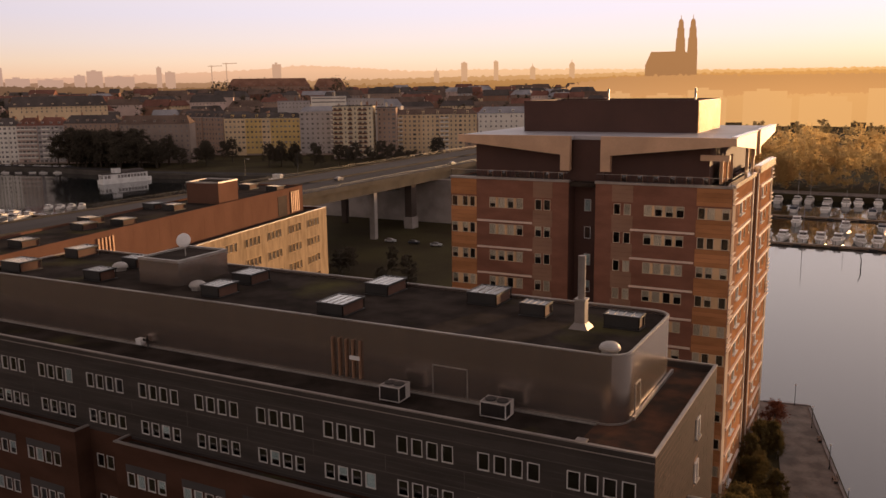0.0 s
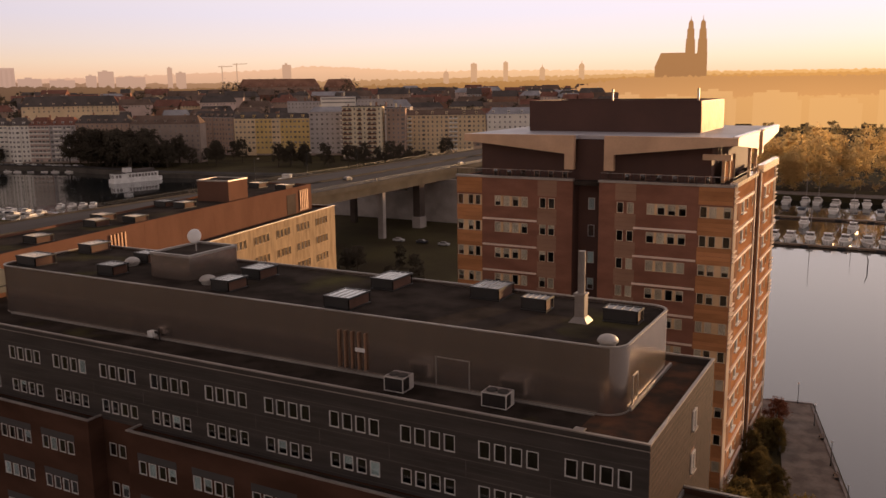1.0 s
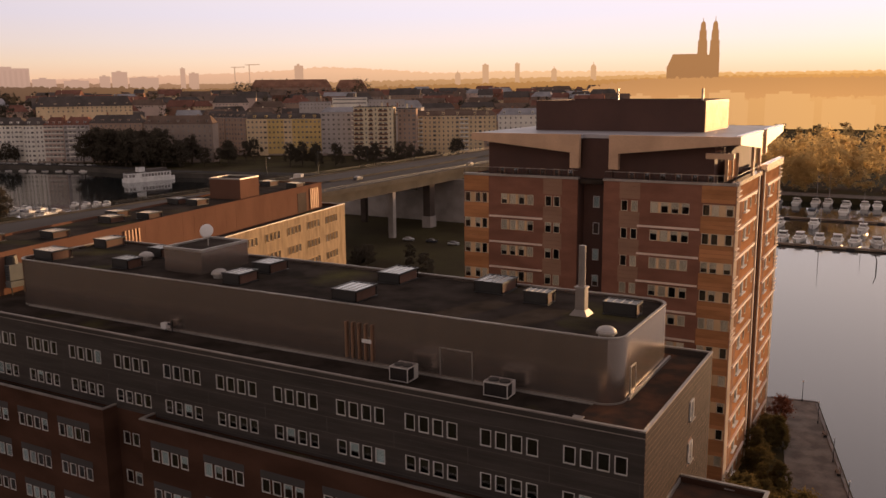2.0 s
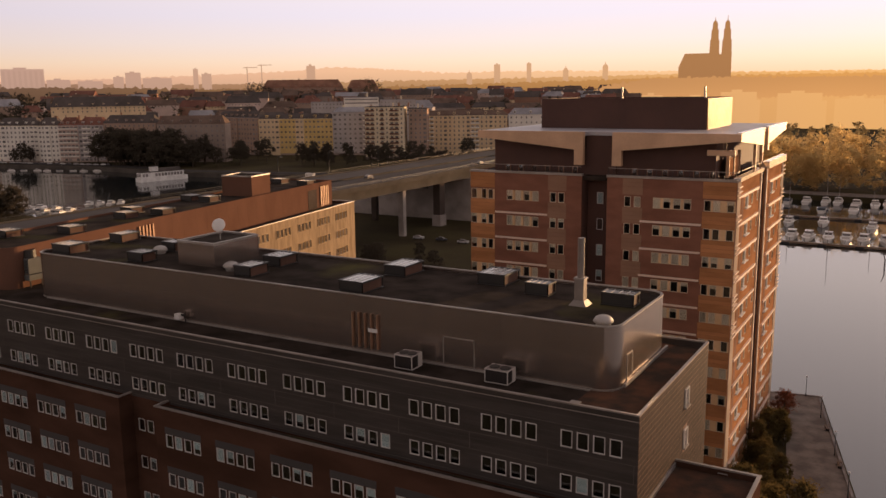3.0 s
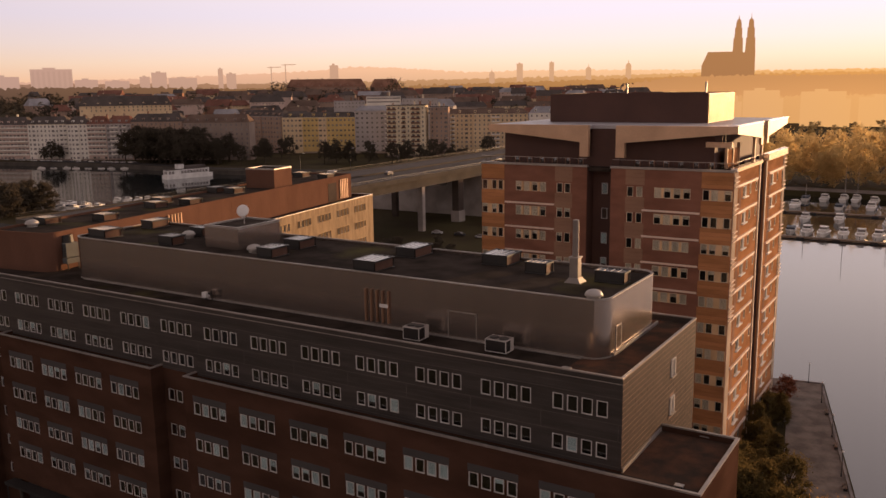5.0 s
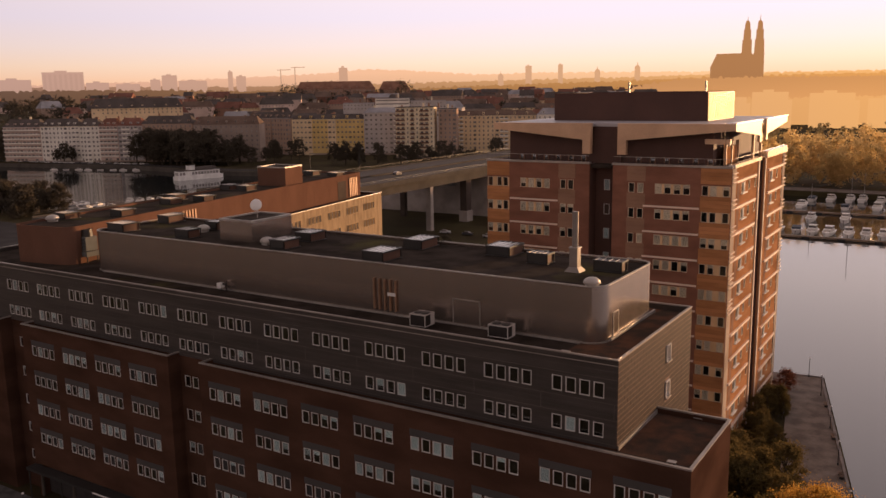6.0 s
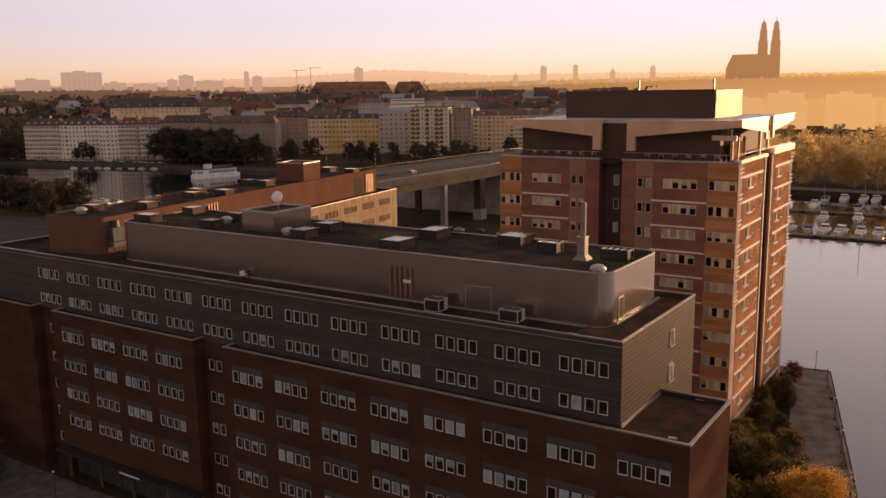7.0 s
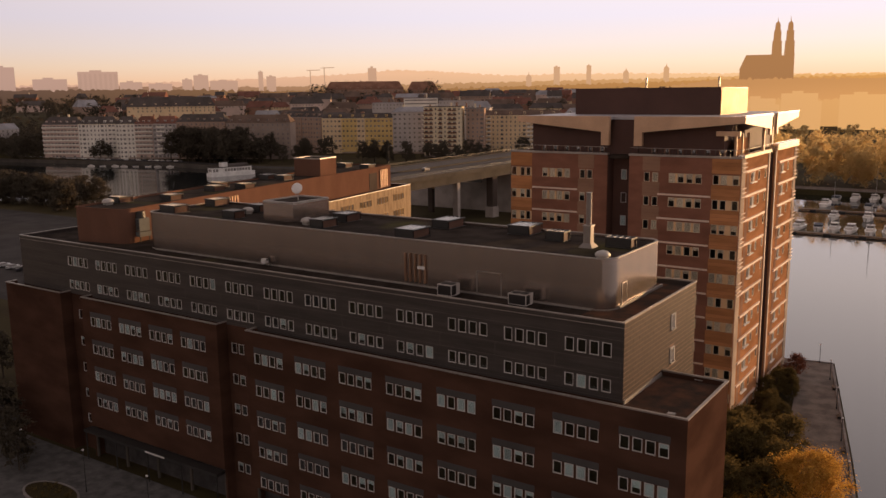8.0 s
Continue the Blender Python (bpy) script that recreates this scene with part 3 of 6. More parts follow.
def brick_block(x0, x1, groups, label, ground=3.9, back=FRONT, rows=5):
    o = thing("brick_wing", ((x0 + x1) / 2, BASE_FRONT, 0), label=label, category="building", group="brick wings of the office")
    holes = []
    for x in groups:
        for z in BRICK_ROWS[:rows]:
            holes += group_holes(x, z, 1.33, 4, W_W, 1.24)
    part("brick_wall", wall_mesh("brick_wall", x0, x1, ground, 24.2, holes, 0.3, front_at(BASE_FRONT), BRICK), None, o, "dark red brickwork")
    put_windows(holes, BASE_FRONT, o, 0.42)
    for x in groups:
        for z in BRICK_ROWS[:rows]:
            part("lintel", boxes((x - 0.1, x + 4.77, BASE_FRONT - 0.02, BASE_FRONT - 0.003, z + 0.04, z + 0.75)), LINTEL, o)
    part("side_wall", boxes((x0, x0 + 0.3, BASE_FRONT + 0.3, back, 0, 24.2)), BRICK, o)
    part("side_wall", boxes((x1 - 0.3, x1, BASE_FRONT + 0.3, back, 0, 24.2)), BRICK, o)
    part("dark_room_backing", boxes((x0 + 0.3, x1 - 0.3, FRONT - 0.1, FRONT - 0.02, 0.1, 23.6)), ROOM, o)
    if ground:
        part("arcade_ceiling", boxes((x0 + 0.3, x1 - 0.3, BASE_FRONT + 0.3, FRONT - 0.1, ground, ground + 0.2)), LINTEL, o)
        n = int((x1 - x0) / PITCH)
        for i in range(n + 1):
            x = x0 + 0.4 + i * (x1 - x0 - 0.8) / n
            part("column", tube(bmesh.new(), x, BASE_FRONT + 0.5, 0, ground, 0.22), CONCRETE, o, "round arcade column")
    ring = [(x0, BASE_FRONT), (x1, BASE_FRONT), (x1, back), (x0, back)]
    part("roof_deck", boxes((x0 + 0.3, x1 - 0.3, BASE_FRONT + 0.3, back - 0.02, 23.4, 23.75)), ROOF_FELT, o)
    part("parapet_flashing", boxes((x0 - 0.06, x1 + 0.06, BASE_FRONT - 0.06, BASE_FRONT + 0.24, 24.2, 24.33), (x0 - 0.06, x0 + 0.24, BASE_FRONT + 0.24, back - 0.01, 24.2, 24.33),
                                   (x1 - 0.24, x1 + 0.06, BASE_FRONT + 0.24, back - 0.01, 24.2, 24.33)), TRIM, o, "pale metal edge flashing")
    return o


def brick_corner(o):
    """The base reaches out past the clad floors at the lake end."""
    x0, x1, y0, y1 = -11.95, -5.25, FRONT, 59.9
    part("end_wall", boxes((x1 - 0.3, x1, y0 + 0.003, y1, 0, 24.2), (x0, x1 - 0.3, y1 - 0.3, y1, 0, 24.2)), BRICK, o)
    part("end_deck", boxes((x0, x1 - 0.3, y0, y1 - 0.3, 23.4, 23.75)), ROOF_MOSS, o, "felt deck with reddish moss")
    part("end_flashing", boxes((x1 - 0.24, x1 + 0.06, y0, y1 + 0.06, 24.2, 24.33), (x0, x1 - 0.24, y1 - 0.24, y1 + 0.06, 24.2, 24.33)), TRIM, o)
    part("wall_flashing", boxes((x0, x0 + 0.12, y0 + 0.1, y1 - 0.4, 23.76, 24.15)), TRIM, o, "pale upstand at the clad wall")


office_upper()
K1 = brick_block(-60.0, -5.25, [-11.5 - 6.735 * i for i in range(8)], "dark red brick wing with rows of windows in fours")
brick_corner(K1)
brick_block(-93.6, -65.2, (-72.15, -78.55, -85.05, -91.6), "dark red brick wing over a columned arcade", ground=4.9, rows=4)
K2_CANOPY = thing("entrance_canopy", (-77, 46.5, 4.2), label="flat dark canopy over the arcade entrance", category="canopy")
part("slab", boxes((-93.6, -65.2, 46.4, 47.79, 4.35, 4.75)), DARK_METAL, K2_CANOPY)
part("light_strip_cover", boxes((-79.5, -75.5, 46.32, 46.397, 4.45, 4.65)), WHITE_METAL, K2_CANOPY, "pale fascia plate")
for x in (-93.3, -86.4, -79.4, -72.4, -65.5):
    part("post", tube(bmesh.new(), x, 46.6, 0.06, 4.35, 0.09, n=10), DARK_METAL, K2_CANOPY)
brick_block(-113.1, -98.6, [], "blank dark red brick wing at the street end", ground=0.0)


def steel_storey():
    o = thing("roof_storey", (-50, 61, 31.0), label="windowless steel-clad roof storey with rounded corners and a felt roof", category="roof storey")
    ring = rounded(-86.6, -15.5, 54.6, 68.5, 1.7)
    part("steel_wall", band(bmesh.new(), ring, 0, 0.25, 31.0, 36.2), STEEL, o, "brushed steel sheet wall")
    inner = rounded(-86.3, -15.8, 54.9, 68.2, 1.45)
    part("roof_felt", prism(bmesh.new(), inner, 35.6, 35.95), ROOF_FELT, o, "dark felt roof")
    part("edge_flashing", band(bmesh.new(), ring, 0.04, 0.16, 36.2, 36.3), TRIM, o, "pale metal edge flashing")
    part("plinth", band(bmesh.new(), ring, 0.05, 0, 31.0, 31.13), TRIM, o)
    part("floor_gutter", boxes((-84.5, -17.5, 54.25, 54.42, 31.003, 31.1)), GALVANISED, o, "thin metal edge along the wall's foot")
    part("side_kerb", boxes((-15.447, -15.25, 56.4, 68.4, 31.003, 31.28)), TRIM, o, "pale metal kerb at the wall's foot")
    part("end_door", boxes((-15.497, -15.46, 57.3, 58.5, 31.14, 33.4)), STEEL, o, "flush steel door")
    part("door_surround", boxes((-15.497, -15.44, 57.22, 57.297, 31.14, 33.48), (-15.497, -15.44, 58.503, 58.58, 31.14, 33.48), (-15.497, -15.44, 57.297, 58.503, 33.403, 33.48)), TRIM, o)
    # upright joints of the sheets
    for i in range(23):
        x = -83.5 + i * 2.9
        part("sheet_joint", boxes((x, x + 0.02, 54.588, 54.597, 31.4, 36.18)), STEEL, o)
    for i in range(15):
        y = 56.6 + i * 0.75
        part("sheet_joint", boxes((-15.497, -15.488, y, y + 0.02, 31.4, 36.18)), STEEL, o)
    for i in range(5):
        x = -40.55 + i * 0.68
        part("louvre_post", boxes((x, x + 0.15, 54.35, 54.57, 31.4, 34.65)), BRONZE, o, "upright bronze louvre bar")
    part("sign_plate", boxes((-38.7, -37.7, 54.3, 54.345, 33.0, 33.35)), WHITE_METAL, o)
    part("door", boxes((-30.9, -28.0, 54.56, 54.592, 31.0, 33.5)), STEEL, o, "flush steel double door")
    part("door_frame", boxes((-31.0, -30.92, 54.53, 54.592, 31.0, 33.6), (-27.98, -27.9, 54.53, 54.592, 31.0, 33.6), (-31.0, -27.9, 54.53, 54.592, 33.52, 33.6)), TRIM, o)
    return o


BRONZE = material("bronze_bar", (0.32, 0.18, 0.11), 0.5, 0.3, 0.2, 4, 8, 0.05)
steel_storey()


# ---- things on the roofs ----
def skylight(x0, x1, y0, y1, z, h, label, bright=True):
    o = thing("roof_skylight", ((x0 + x1) / 2, (y0 + y1) / 2, z), label=label, category="skylight", group="roof skylights")
    f = 0.14
    body = bmesh.new()
    band(body, [(x0 + 0.12, y0 + 0.12), (x1 - 0.12, y0 + 0.12), (x1 - 0.12, y1 - 0.12), (x0 + 0.12, y1 - 0.12)], 0, 0.1, z, z + h - 0.2)
    part("curb", body, SKY_SIDE, o, "brown boarded side")
    n = max(2, round((x1 - x0) / 0.65))
    for i in range(2):
        x = x0 + i * (x1 - x0 - 0.07)
        part("mullion", boxes((x, x + 0.07, y0, y0 + 0.1, z + 0.12, z + h - 0.18)), SKY_FRAME, o)
    for i in range(2):
        y = y0 + i * (y1 - y0 - 0.07)
        part("mullion", boxes((x1 - 0.1, x1, y, y + 0.07, z + 0.12, z + h - 0.18)), SKY_FRAME, o)
    # Black panel added to darken the side that faces away from the sun.
    part("front_shade_panel", boxes((x0 + 0.07, x1 - 0.07, y0 + 0.02, y0 + 0.11, z + 0.12, z + h - 0.18)), DARK_METAL, o, "front panel, shade of the unlit side painted black")
    part("sill", boxes((x0 - 0.05, x1 + 0.05, y0 - 0.05, y1 + 0.05, z, z + 0.1)), DARK_METAL, o)
    part("top_frame", band(bmesh.new(), [(x0 - 0.06, y0 - 0.06), (x1 + 0.06, y0 - 0.06), (x1 + 0.06, y1 + 0.06), (x0 - 0.06, y1 + 0.06)], 0, f, z + h - 0.16, z + h), DARK_METAL, o)
    for i in range(n + 1):
        x = x0 + 0.05 + i * (x1 - x0 - 0.16) / n
        part("glazing_bar", boxes((x, x + 0.07, y0 + 0.09, y1 - 0.09, z + h - 0.1, z + h - 0.02)), GALVANISED, o)
    for i in range(n):
        xa, xb = x0 + 0.08 + i * (x1 - x0 - 0.16) / n, x0 + 0.08 + (i + 1) * (x1 - x0 - 0.16) / n
        part("roof_pane", boxes((xa + 0.05, xb - 0.05, y0 + 0.08, y1 - 0.08, z + h - 0.12, z + h - 0.06)), PANE if bright else DARK_METAL, o, "wired roof glass" if bright else "")
    return o


PANE = material("dull_roof_glass", (0.42, 0.45, 0.46), 0.16, 0.45, 0.3, 4, 8, 0.02)
SKY_SIDE = material("brown_skylight_side", (0.115, 0.060, 0.042), 0.7, 0, 0.3, 4, 8, 0.1, spec=0.2)
SKY_FRAME = material("brown_skylight_frame", (0.03, 0.024, 0.021), 0.6, 0.1, 0.3, 4, 8, 0.1, spec=0.2)
ROOF_Z = 35.95
for x0, x1, y0, y1, lit in ((-43.0, -40.3, 55.9, 59.3, True), (-43.2, -40.7, 63.8, 67.4, True), (-32.9, -30.0, 64.6, 67.9, True), (-27.1, -24.8, 62.9, 64.6, True),
                            (-19.6, -16.7, 62.4, 64.0, True), (-56.9, -54.7, 56.6, 59.4, True), (-57.8, -55.4, 62.0, 64.9, True), (-73.1, -70.7, 56.8, 58.9, True),
                            (-85.4, -83.2, 64.4, 67.4, True), (-85.6, -82.4, 56.3, 59.0, True), (-74.7, -72.5, 63.2, 65.2, True)):
    skylight(x0, x1, y0, y1, ROOF_Z, 1.15, "low black-framed roof skylight with pale glass bars on dark felt")


def stair_house(ring, z0, z1, mat, label):
    cx, cy = sum(p[0] for p in ring) / len(ring), sum(p[1] for p in ring) / len(ring)
    o = thing("stair_house", (cx, cy, z0), label=label, category="roof hut")
    part("wall", prism(bmesh.new(), ring, z0, z1 - 0.25), mat, o)
    part("roof_felt", prism(bmesh.new(), [(cx + (x - cx) * 0.94, cy + (y - cy) * 0.94) for x, y in ring], z1 - 0.25, z1 - 0.2), ROOF_FELT, o)
    part("roof_edge", band(bmesh.new(), ring, 0.05, 0.25, z1 - 0.25, z1), TRIM, o)
    return o


stair_house([(-67.0, 58.6), (-61.6, 58.6), (-61.6, 65.6), (-67.0, 65.6)], ROOF_Z, 38.6, STEEL, "low steel-clad lift hut on the felt roof")


def satellite_dish(x, y, z):
    o = thing("satellite_dish", (x, y, z), label="round grey satellite dish on a short pole", category="dish")
    part("pole", tube(bmesh.new(), x, y, z, z + 1.4, 0.06), GALVANISED, o)
    bm = bmesh.new()
    dome(bm, 0, 0, 0, 0.75, 0.22, 20, 4)
    tube(bm, 0, 0, 0.22, 0.27, 0.1)
    d = part("reflector", bm, WHITE_METAL, o)
    d.matrix_basis = pose(x, y - 0.15, z + 1.6, 68, 0, 25)
    return o


satellite_dish(-62.9, 61.0, 38.6)


FLUE = material("dull_steel_flue", (0.27, 0.235, 0.21), 0.5, 0.4, 0.25, 5, 10, 0.05)


def chimney(x, y, z):
    o = thing("steel_chimney", (x, y, z), label="slim steel flue on a flared square base", category="chimney")
    base = bmesh.new()
    lo = [base.verts.new((x + a * 0.8, y + b * 0.8, z)) for a, b in ((-1, -1), (1, -1), (1, 1), (-1, 1))]
    hi = [base.verts.new((x + a * 0.48, y + b * 0.48, z + 0.45)) for a, b in ((-1, -1), (1, -1), (1, 1), (-1, 1))]
    for i in range(4):
        base.faces.new((lo[i], lo[(i + 1) % 4], hi[(i + 1) % 4], hi[i]))
    base.faces.new(hi)
    part("base_skirt", base, FLUE, o)
    part("flue_box", boxes((x - 0.42, x + 0.42, y - 0.42, y + 0.42, z + 0.45, z + 2.3)), FLUE, o)
    part("collar", boxes((x - 0.5, x + 0.5, y - 0.5, y + 0.5, z + 2.3, z + 2.42)), TRIM, o)
    part("flue_pipe", tube(bmesh.new(), x, y, z + 2.42, z + 5.9, 0.3, n=16), FLUE, o)
    return o


chimney(-21.2, 61.6, ROOF_Z)


def roof_fan(x, y, z, r):
    o = thing("roof_fan", (x, y, z), label="domed metal roof fan on a low curb", category="roof fan", group="roof fans")
    part("curb", tube(bmesh.new(), x, y, z, z + 0.35, r * 0.8, n=16), GALVANISED, o)
    bm = tube(bmesh.new(), x, y, z + 0.35, z + 0.5, r * 1.05, n=18)
    dome(bm, x, y, z + 0.5, r, r * 0.55, 18)
    part("cowl", bm, GALVANISED, o)
    return o


for x, y, z, r in ((-17.1, 56.0, ROOF_Z, 0.75), (-59.2, 58.6, ROOF_Z, 0.8), (-73.5, 61.9, ROOF_Z, 0.8)):
    roof_fan(x, y, z, r)


COIL = material("brown_finned_coil", (0.026, 0.02, 0.018), 0.6, 0.3, 0.3, 5, 12, 0.2, (20, 20, 1))


CASING = material("grey_enamelled_casing", (0.54, 0.50, 0.47), 0.6, 0.1, 0.2, 4, 8, 0.05)


def air_unit(x0, x1, y0, y1, z, h):
    o = thing("air_conditioner", ((x0 + x1) / 2, (y0 + y1) / 2, z), label="pale air conditioner with dark coil and two fans", category="air conditioner", group="air conditioners")
    f = 0.075
    for x in (x0, x1 - f):
        for y in (y0, y1 - f):
            part("corner_post", boxes((x, x + f, y, y + f, z + 0.1, z + h)), CASING, o)
    for zz in (z + 0.1, z + h - f):
        for y in (y0, y1 - f):
            part("rail", boxes((x0 + f, x1 - f, y, y + f, zz, zz + f)), CASING, o)
        for x in (x0, x1 - f):
            part("rail", boxes((x, x + f, y0 + f, y1 - f, zz, zz + f)), CASING, o)
    part("end_panel", boxes((x1 - 0.05, x1 - 0.02, y0 + (y1 - y0) * 0.62, y1 - f, z + 0.1 + f, z + h - f)), CASING, o)
    part("top_plate", boxes((x0 + f, x1 - f, y0 + f, y1 - f, z + h - 0.1, z + h - 0.02)), FLUE, o, "pale fan deck")
    part("coil", boxes((x0 + 0.03, x1 - 0.06, y0 + 0.03, y1 - 0.03, z + 0.12, z + h - 0.12)), COIL, o, "dark finned coil")
    for k in (0.27, 0.73):
        part("fan_ring", tube(bmesh.new(), x0 + (x1 - x0) * k, (y0 + y1) / 2, z + h - 0.02, z + h + 0.08, 0.44, 0.42, 20), DARK_METAL, o, "round black fan")
    for a in (x0 + 0.1, x1 - 0.2):
        part("foot", boxes((a, a + 0.1, y0 + 0.1, y1 - 0.1, z, z + 0.1)), DARK_METAL, o)
    return o


air_unit(-34.2, -32.4, 51.7, 53.4, 31.0, 1.3)
air_unit(-25.7, -23.6, 52.1, 53.6, 31.0, 1.25)


def wall_light(x, y, z):
    o = thing("roof_camera", (x, y, z), label="small white camera box on a bracket", category="camera")
    part("housing", boxes((x - 0.35, x + 0.35, y - 0.3, y + 0.3, z + 0.35, z + 0.9)), WHITE_METAL, o)
    part("post", tube(bmesh.new(), x, y, z, z + 0.35, 0.08), DARK_METAL, o)
    part("arm", boxes((x + 0.35, x + 1.0, y - 0.05, y + 0.05, z + 0.7, z + 0.95), (x + 0.9, x + 1.0, y - 0.05, y + 0.05, z, z + 1.3)), DARK_METAL, o)
    return o


wall_light(-62.4, 53.9, 31.0)


def roof_hatch(x, y, z, w, d):
    o = thing("roof_hatch", (x, y, z), label="small grey metal roof hatch with a raised lid", category="hatch", group="roof hatches")
    part("curb", boxes((x - w / 2 + 0.06, x + w / 2 - 0.06, y - d / 2 + 0.06, y + d / 2 - 0.06, z, z + 0.16)), DARK_METAL, o)
    part("lid", boxes((x - w / 2, x + w / 2, y - d / 2, y + d / 2, z + 0.16, z + 0.24)), GALVANISED, o, "pale metal lid")
    return o


roof_hatch(-17.4, 50.95, 31.0, 0.8, 0.6)
roof_hatch(-8.10, 59.91, 23.75, 0.8, 0.7)
roof_hatch(-7.27, 49.34, 23.75, 0.7, 0.5)


# ---- the rear wing, turned a little from the office ----
def rear_wing():
    turn = 8.9
    o = thing("rear_wing", (-91.2, 52.0, 0), turn, "rear wing with sun-toned steel sheet over a cream facade", "building")
    # own axes: x out towards the tower, y along the wing
    holes = []
    for i in range(9):
        y = 20 + i * 7.4
        for z in (29.9, 26.3, 22.7, 19.1):
            holes += [(y + k * 1.3, y + k * 1.3 + 0.75, z - 1.35, z) for k in range(4)]
    part("cream_wall", wall_mesh("cream_wall", 18.5, 87.5, 0, 31.4, holes, 0.3, lambda u, w, z: (3.3 - w, u, z), CREAM), None, o, "sunlit cream facade", local=True)
    for u0, u1, z0, z1 in holes:
        window(pose(3.18, u0, z0, 0, 0, 90), u1 - u0, z1 - z0, o, 0, inverse=False)
    for i in range(0, len(holes), 4):
        bm = bmesh.new()
        for u0, u1, z0, z1 in holes[i:i + 4]:
            for b in ((u0 - 0.16, u0 - 0.003, z0 - 0.12, z1 + 0.14), (u1 + 0.003, u1 + 0.16, z0 - 0.12, z1 + 0.14), (u0, u1, z1 + 0.003, z1 + 0.14), (u0, u1, z0 - 0.12, z0 - 0.003)):
                box(bm, 3.304, 3.4, b[0], b[1], b[2], b[3])
        part("window_surround", bm, SURROUND, o, "raised cream window surrounds", local=True)
    part("dark_room_backing", boxes((1.5, 1.6, 19, 87, 0.2, 30.8)), ROOM, o, local=True)
    part("end_wall", boxes((-14.5, 3.0, 87.2, 87.5, 0, 31.4)), BRICK, o, local=True)
    part("rear_wall", boxes((-14.5, -14.2, 18.5, 87.2, 0, 31.4)), BRICK, o, local=True)
    part("lower_roof", boxes((-14.2, 3.0, 18.5, 87.2, 30.6, 31.0)), ROOF_FELT, o, local=True)
    part("edge_flashing", boxes((2.94, 3.36, 18.5, 87.55, 31.4, 31.53), (-14.5, 2.94, 87.13, 87.55, 31.4, 31.53), (-14.55, -14.13, 18.5, 87.13, 31.4, 31.53)), TRIM, o, local=True)
    ring = rounded(-10.6, 0, 2.6, 84, 1.7, corners=(1, 1, 0, 0))
    part("sun_toned_wall", band(bmesh.new(), ring, 0, 0.25, 31.0, 36.1), SUN_TONED_STEEL, o, "steel sheet wall with the sun's orange in its colour", local=True)
    part("roof_felt", prism(bmesh.new(), rounded(-10.4, -0.2, 2.8, 83.8, 1.5, corners=(1, 1, 0, 0)), 35.6, 35.9), ROOF_FELT, o, local=True)
    part("roof_flashing", band(bmesh.new(), ring, 0.06, 0.2, 36.1, 36.2), SUN_TONED_STEEL, o, local=True)
    for y0 in (25.5, 79.0):
        for k in range(5):
            y = y0 + k * 0.72
            part("louvre_post", boxes((0.003, 0.22, y, y + 0.3, 31.4, 35.4)), BRONZE, o, local=True)
    part("door", boxes((0.003, 0.06, 74.2, 77.6, 31.2, 35.0)), PIER_DARK, o, "dark service door in the steel wall", local=True)
    for i in range(28):
        y = 4 + i * 2.9
        part("sheet_joint", boxes((0.003, 0.01, y, y + 0.02, 31.3, 36.08)), SUN_TONED_STEEL, o, local=True)
    return o


SURROUND = material("cream_window_surround", (0.46, 0.34, 0.21), 0.9, 0, 0.2, 4, 6, 0.1, spec=0)
rear_wing()


def on_wing(x, y):
    a = radians(8.9)
    return (-91.2 + x * math.cos(a) - y * math.sin(a), 52.0 + x * math.sin(a) + y * math.cos(a))


stair_house([on_wing(-7.8, 57.2), on_wing(-1.5, 57.2), on_wing(-1.5, 63.2), on_wing(-7.8, 63.2)], 35.9, 39.6, SUN_TONED_STEEL, "sun-toned steel lift hut on the wing's felt roof")
for x, y in ((-3.2, 16.2), (-5.4, 29.4), (-8.4, 34.2), (-2.4, 34.1), (-9.0, 49.8), (-5.0, 49.5), (-8.6, 78.2), (-1.6, 76.4), (-8.9, 11.0)):
    px, py = on_wing(x, y)
    skylight(px - 1.3, px + 1.3, py - 1.3, py + 1.3, 35.9, 1.0, "small black-framed roof skylight with pale glass on dark felt")
roof_fan(*on_wing(-8.6, 8.0), 35.9, 0.9)


UNIT_GREY = material("weathered_unit_casing", (0.155, 0.165, 0.165), 0.6, 0.1, 0.3, 3, 8, 0.06, spec=0.2)


def cooling_unit(x, y, z):
    o = thing("cooling_tower", (x, y, z), label="tall weathered grey cooling unit with a black top", category="cooling unit")
    part("leg_frame", boxes(*[(x + a - 0.06, x + a + 0.06, y + b - 0.06, y + b + 0.06, z, z + 1.0) for a in (-0.9, 0.9) for b in (-0.8, 0.8)]), DARK_METAL, o)
    part("lower_body", boxes((x - 1.1, x + 1.1, y - 1, y + 1, z + 0.9, z + 1.6)), UNIT_GREY, o)
    part("upper_body", boxes((x - 0.95, x + 0.95, y - 0.9, y + 0.9, z + 1.7, z + 3.6)), UNIT_GREY, o)
    part("coil_grille", boxes(*[(x - 0.8, x + 0.8, y - 0.94, y - 0.904, z + 1.9 + k * 0.2, z + 1.98 + k * 0.2) for k in range(8)]), DARK_METAL, o)
    part("cap", tube(bmesh.new(), x, y, z + 3.6, z + 4.6, 0.85, 0.75, 16), DARK_METAL, o)
    return o


cooling_unit(-92.0, 57.6, 31.0)


# ---- the tower ----
T_Y, T_X0, T_X1, T_TOP = 105.1, -55.4, -17.2, 42.75
ROWS_Z = [40.0 - 3.7 * k for k in range(11)]


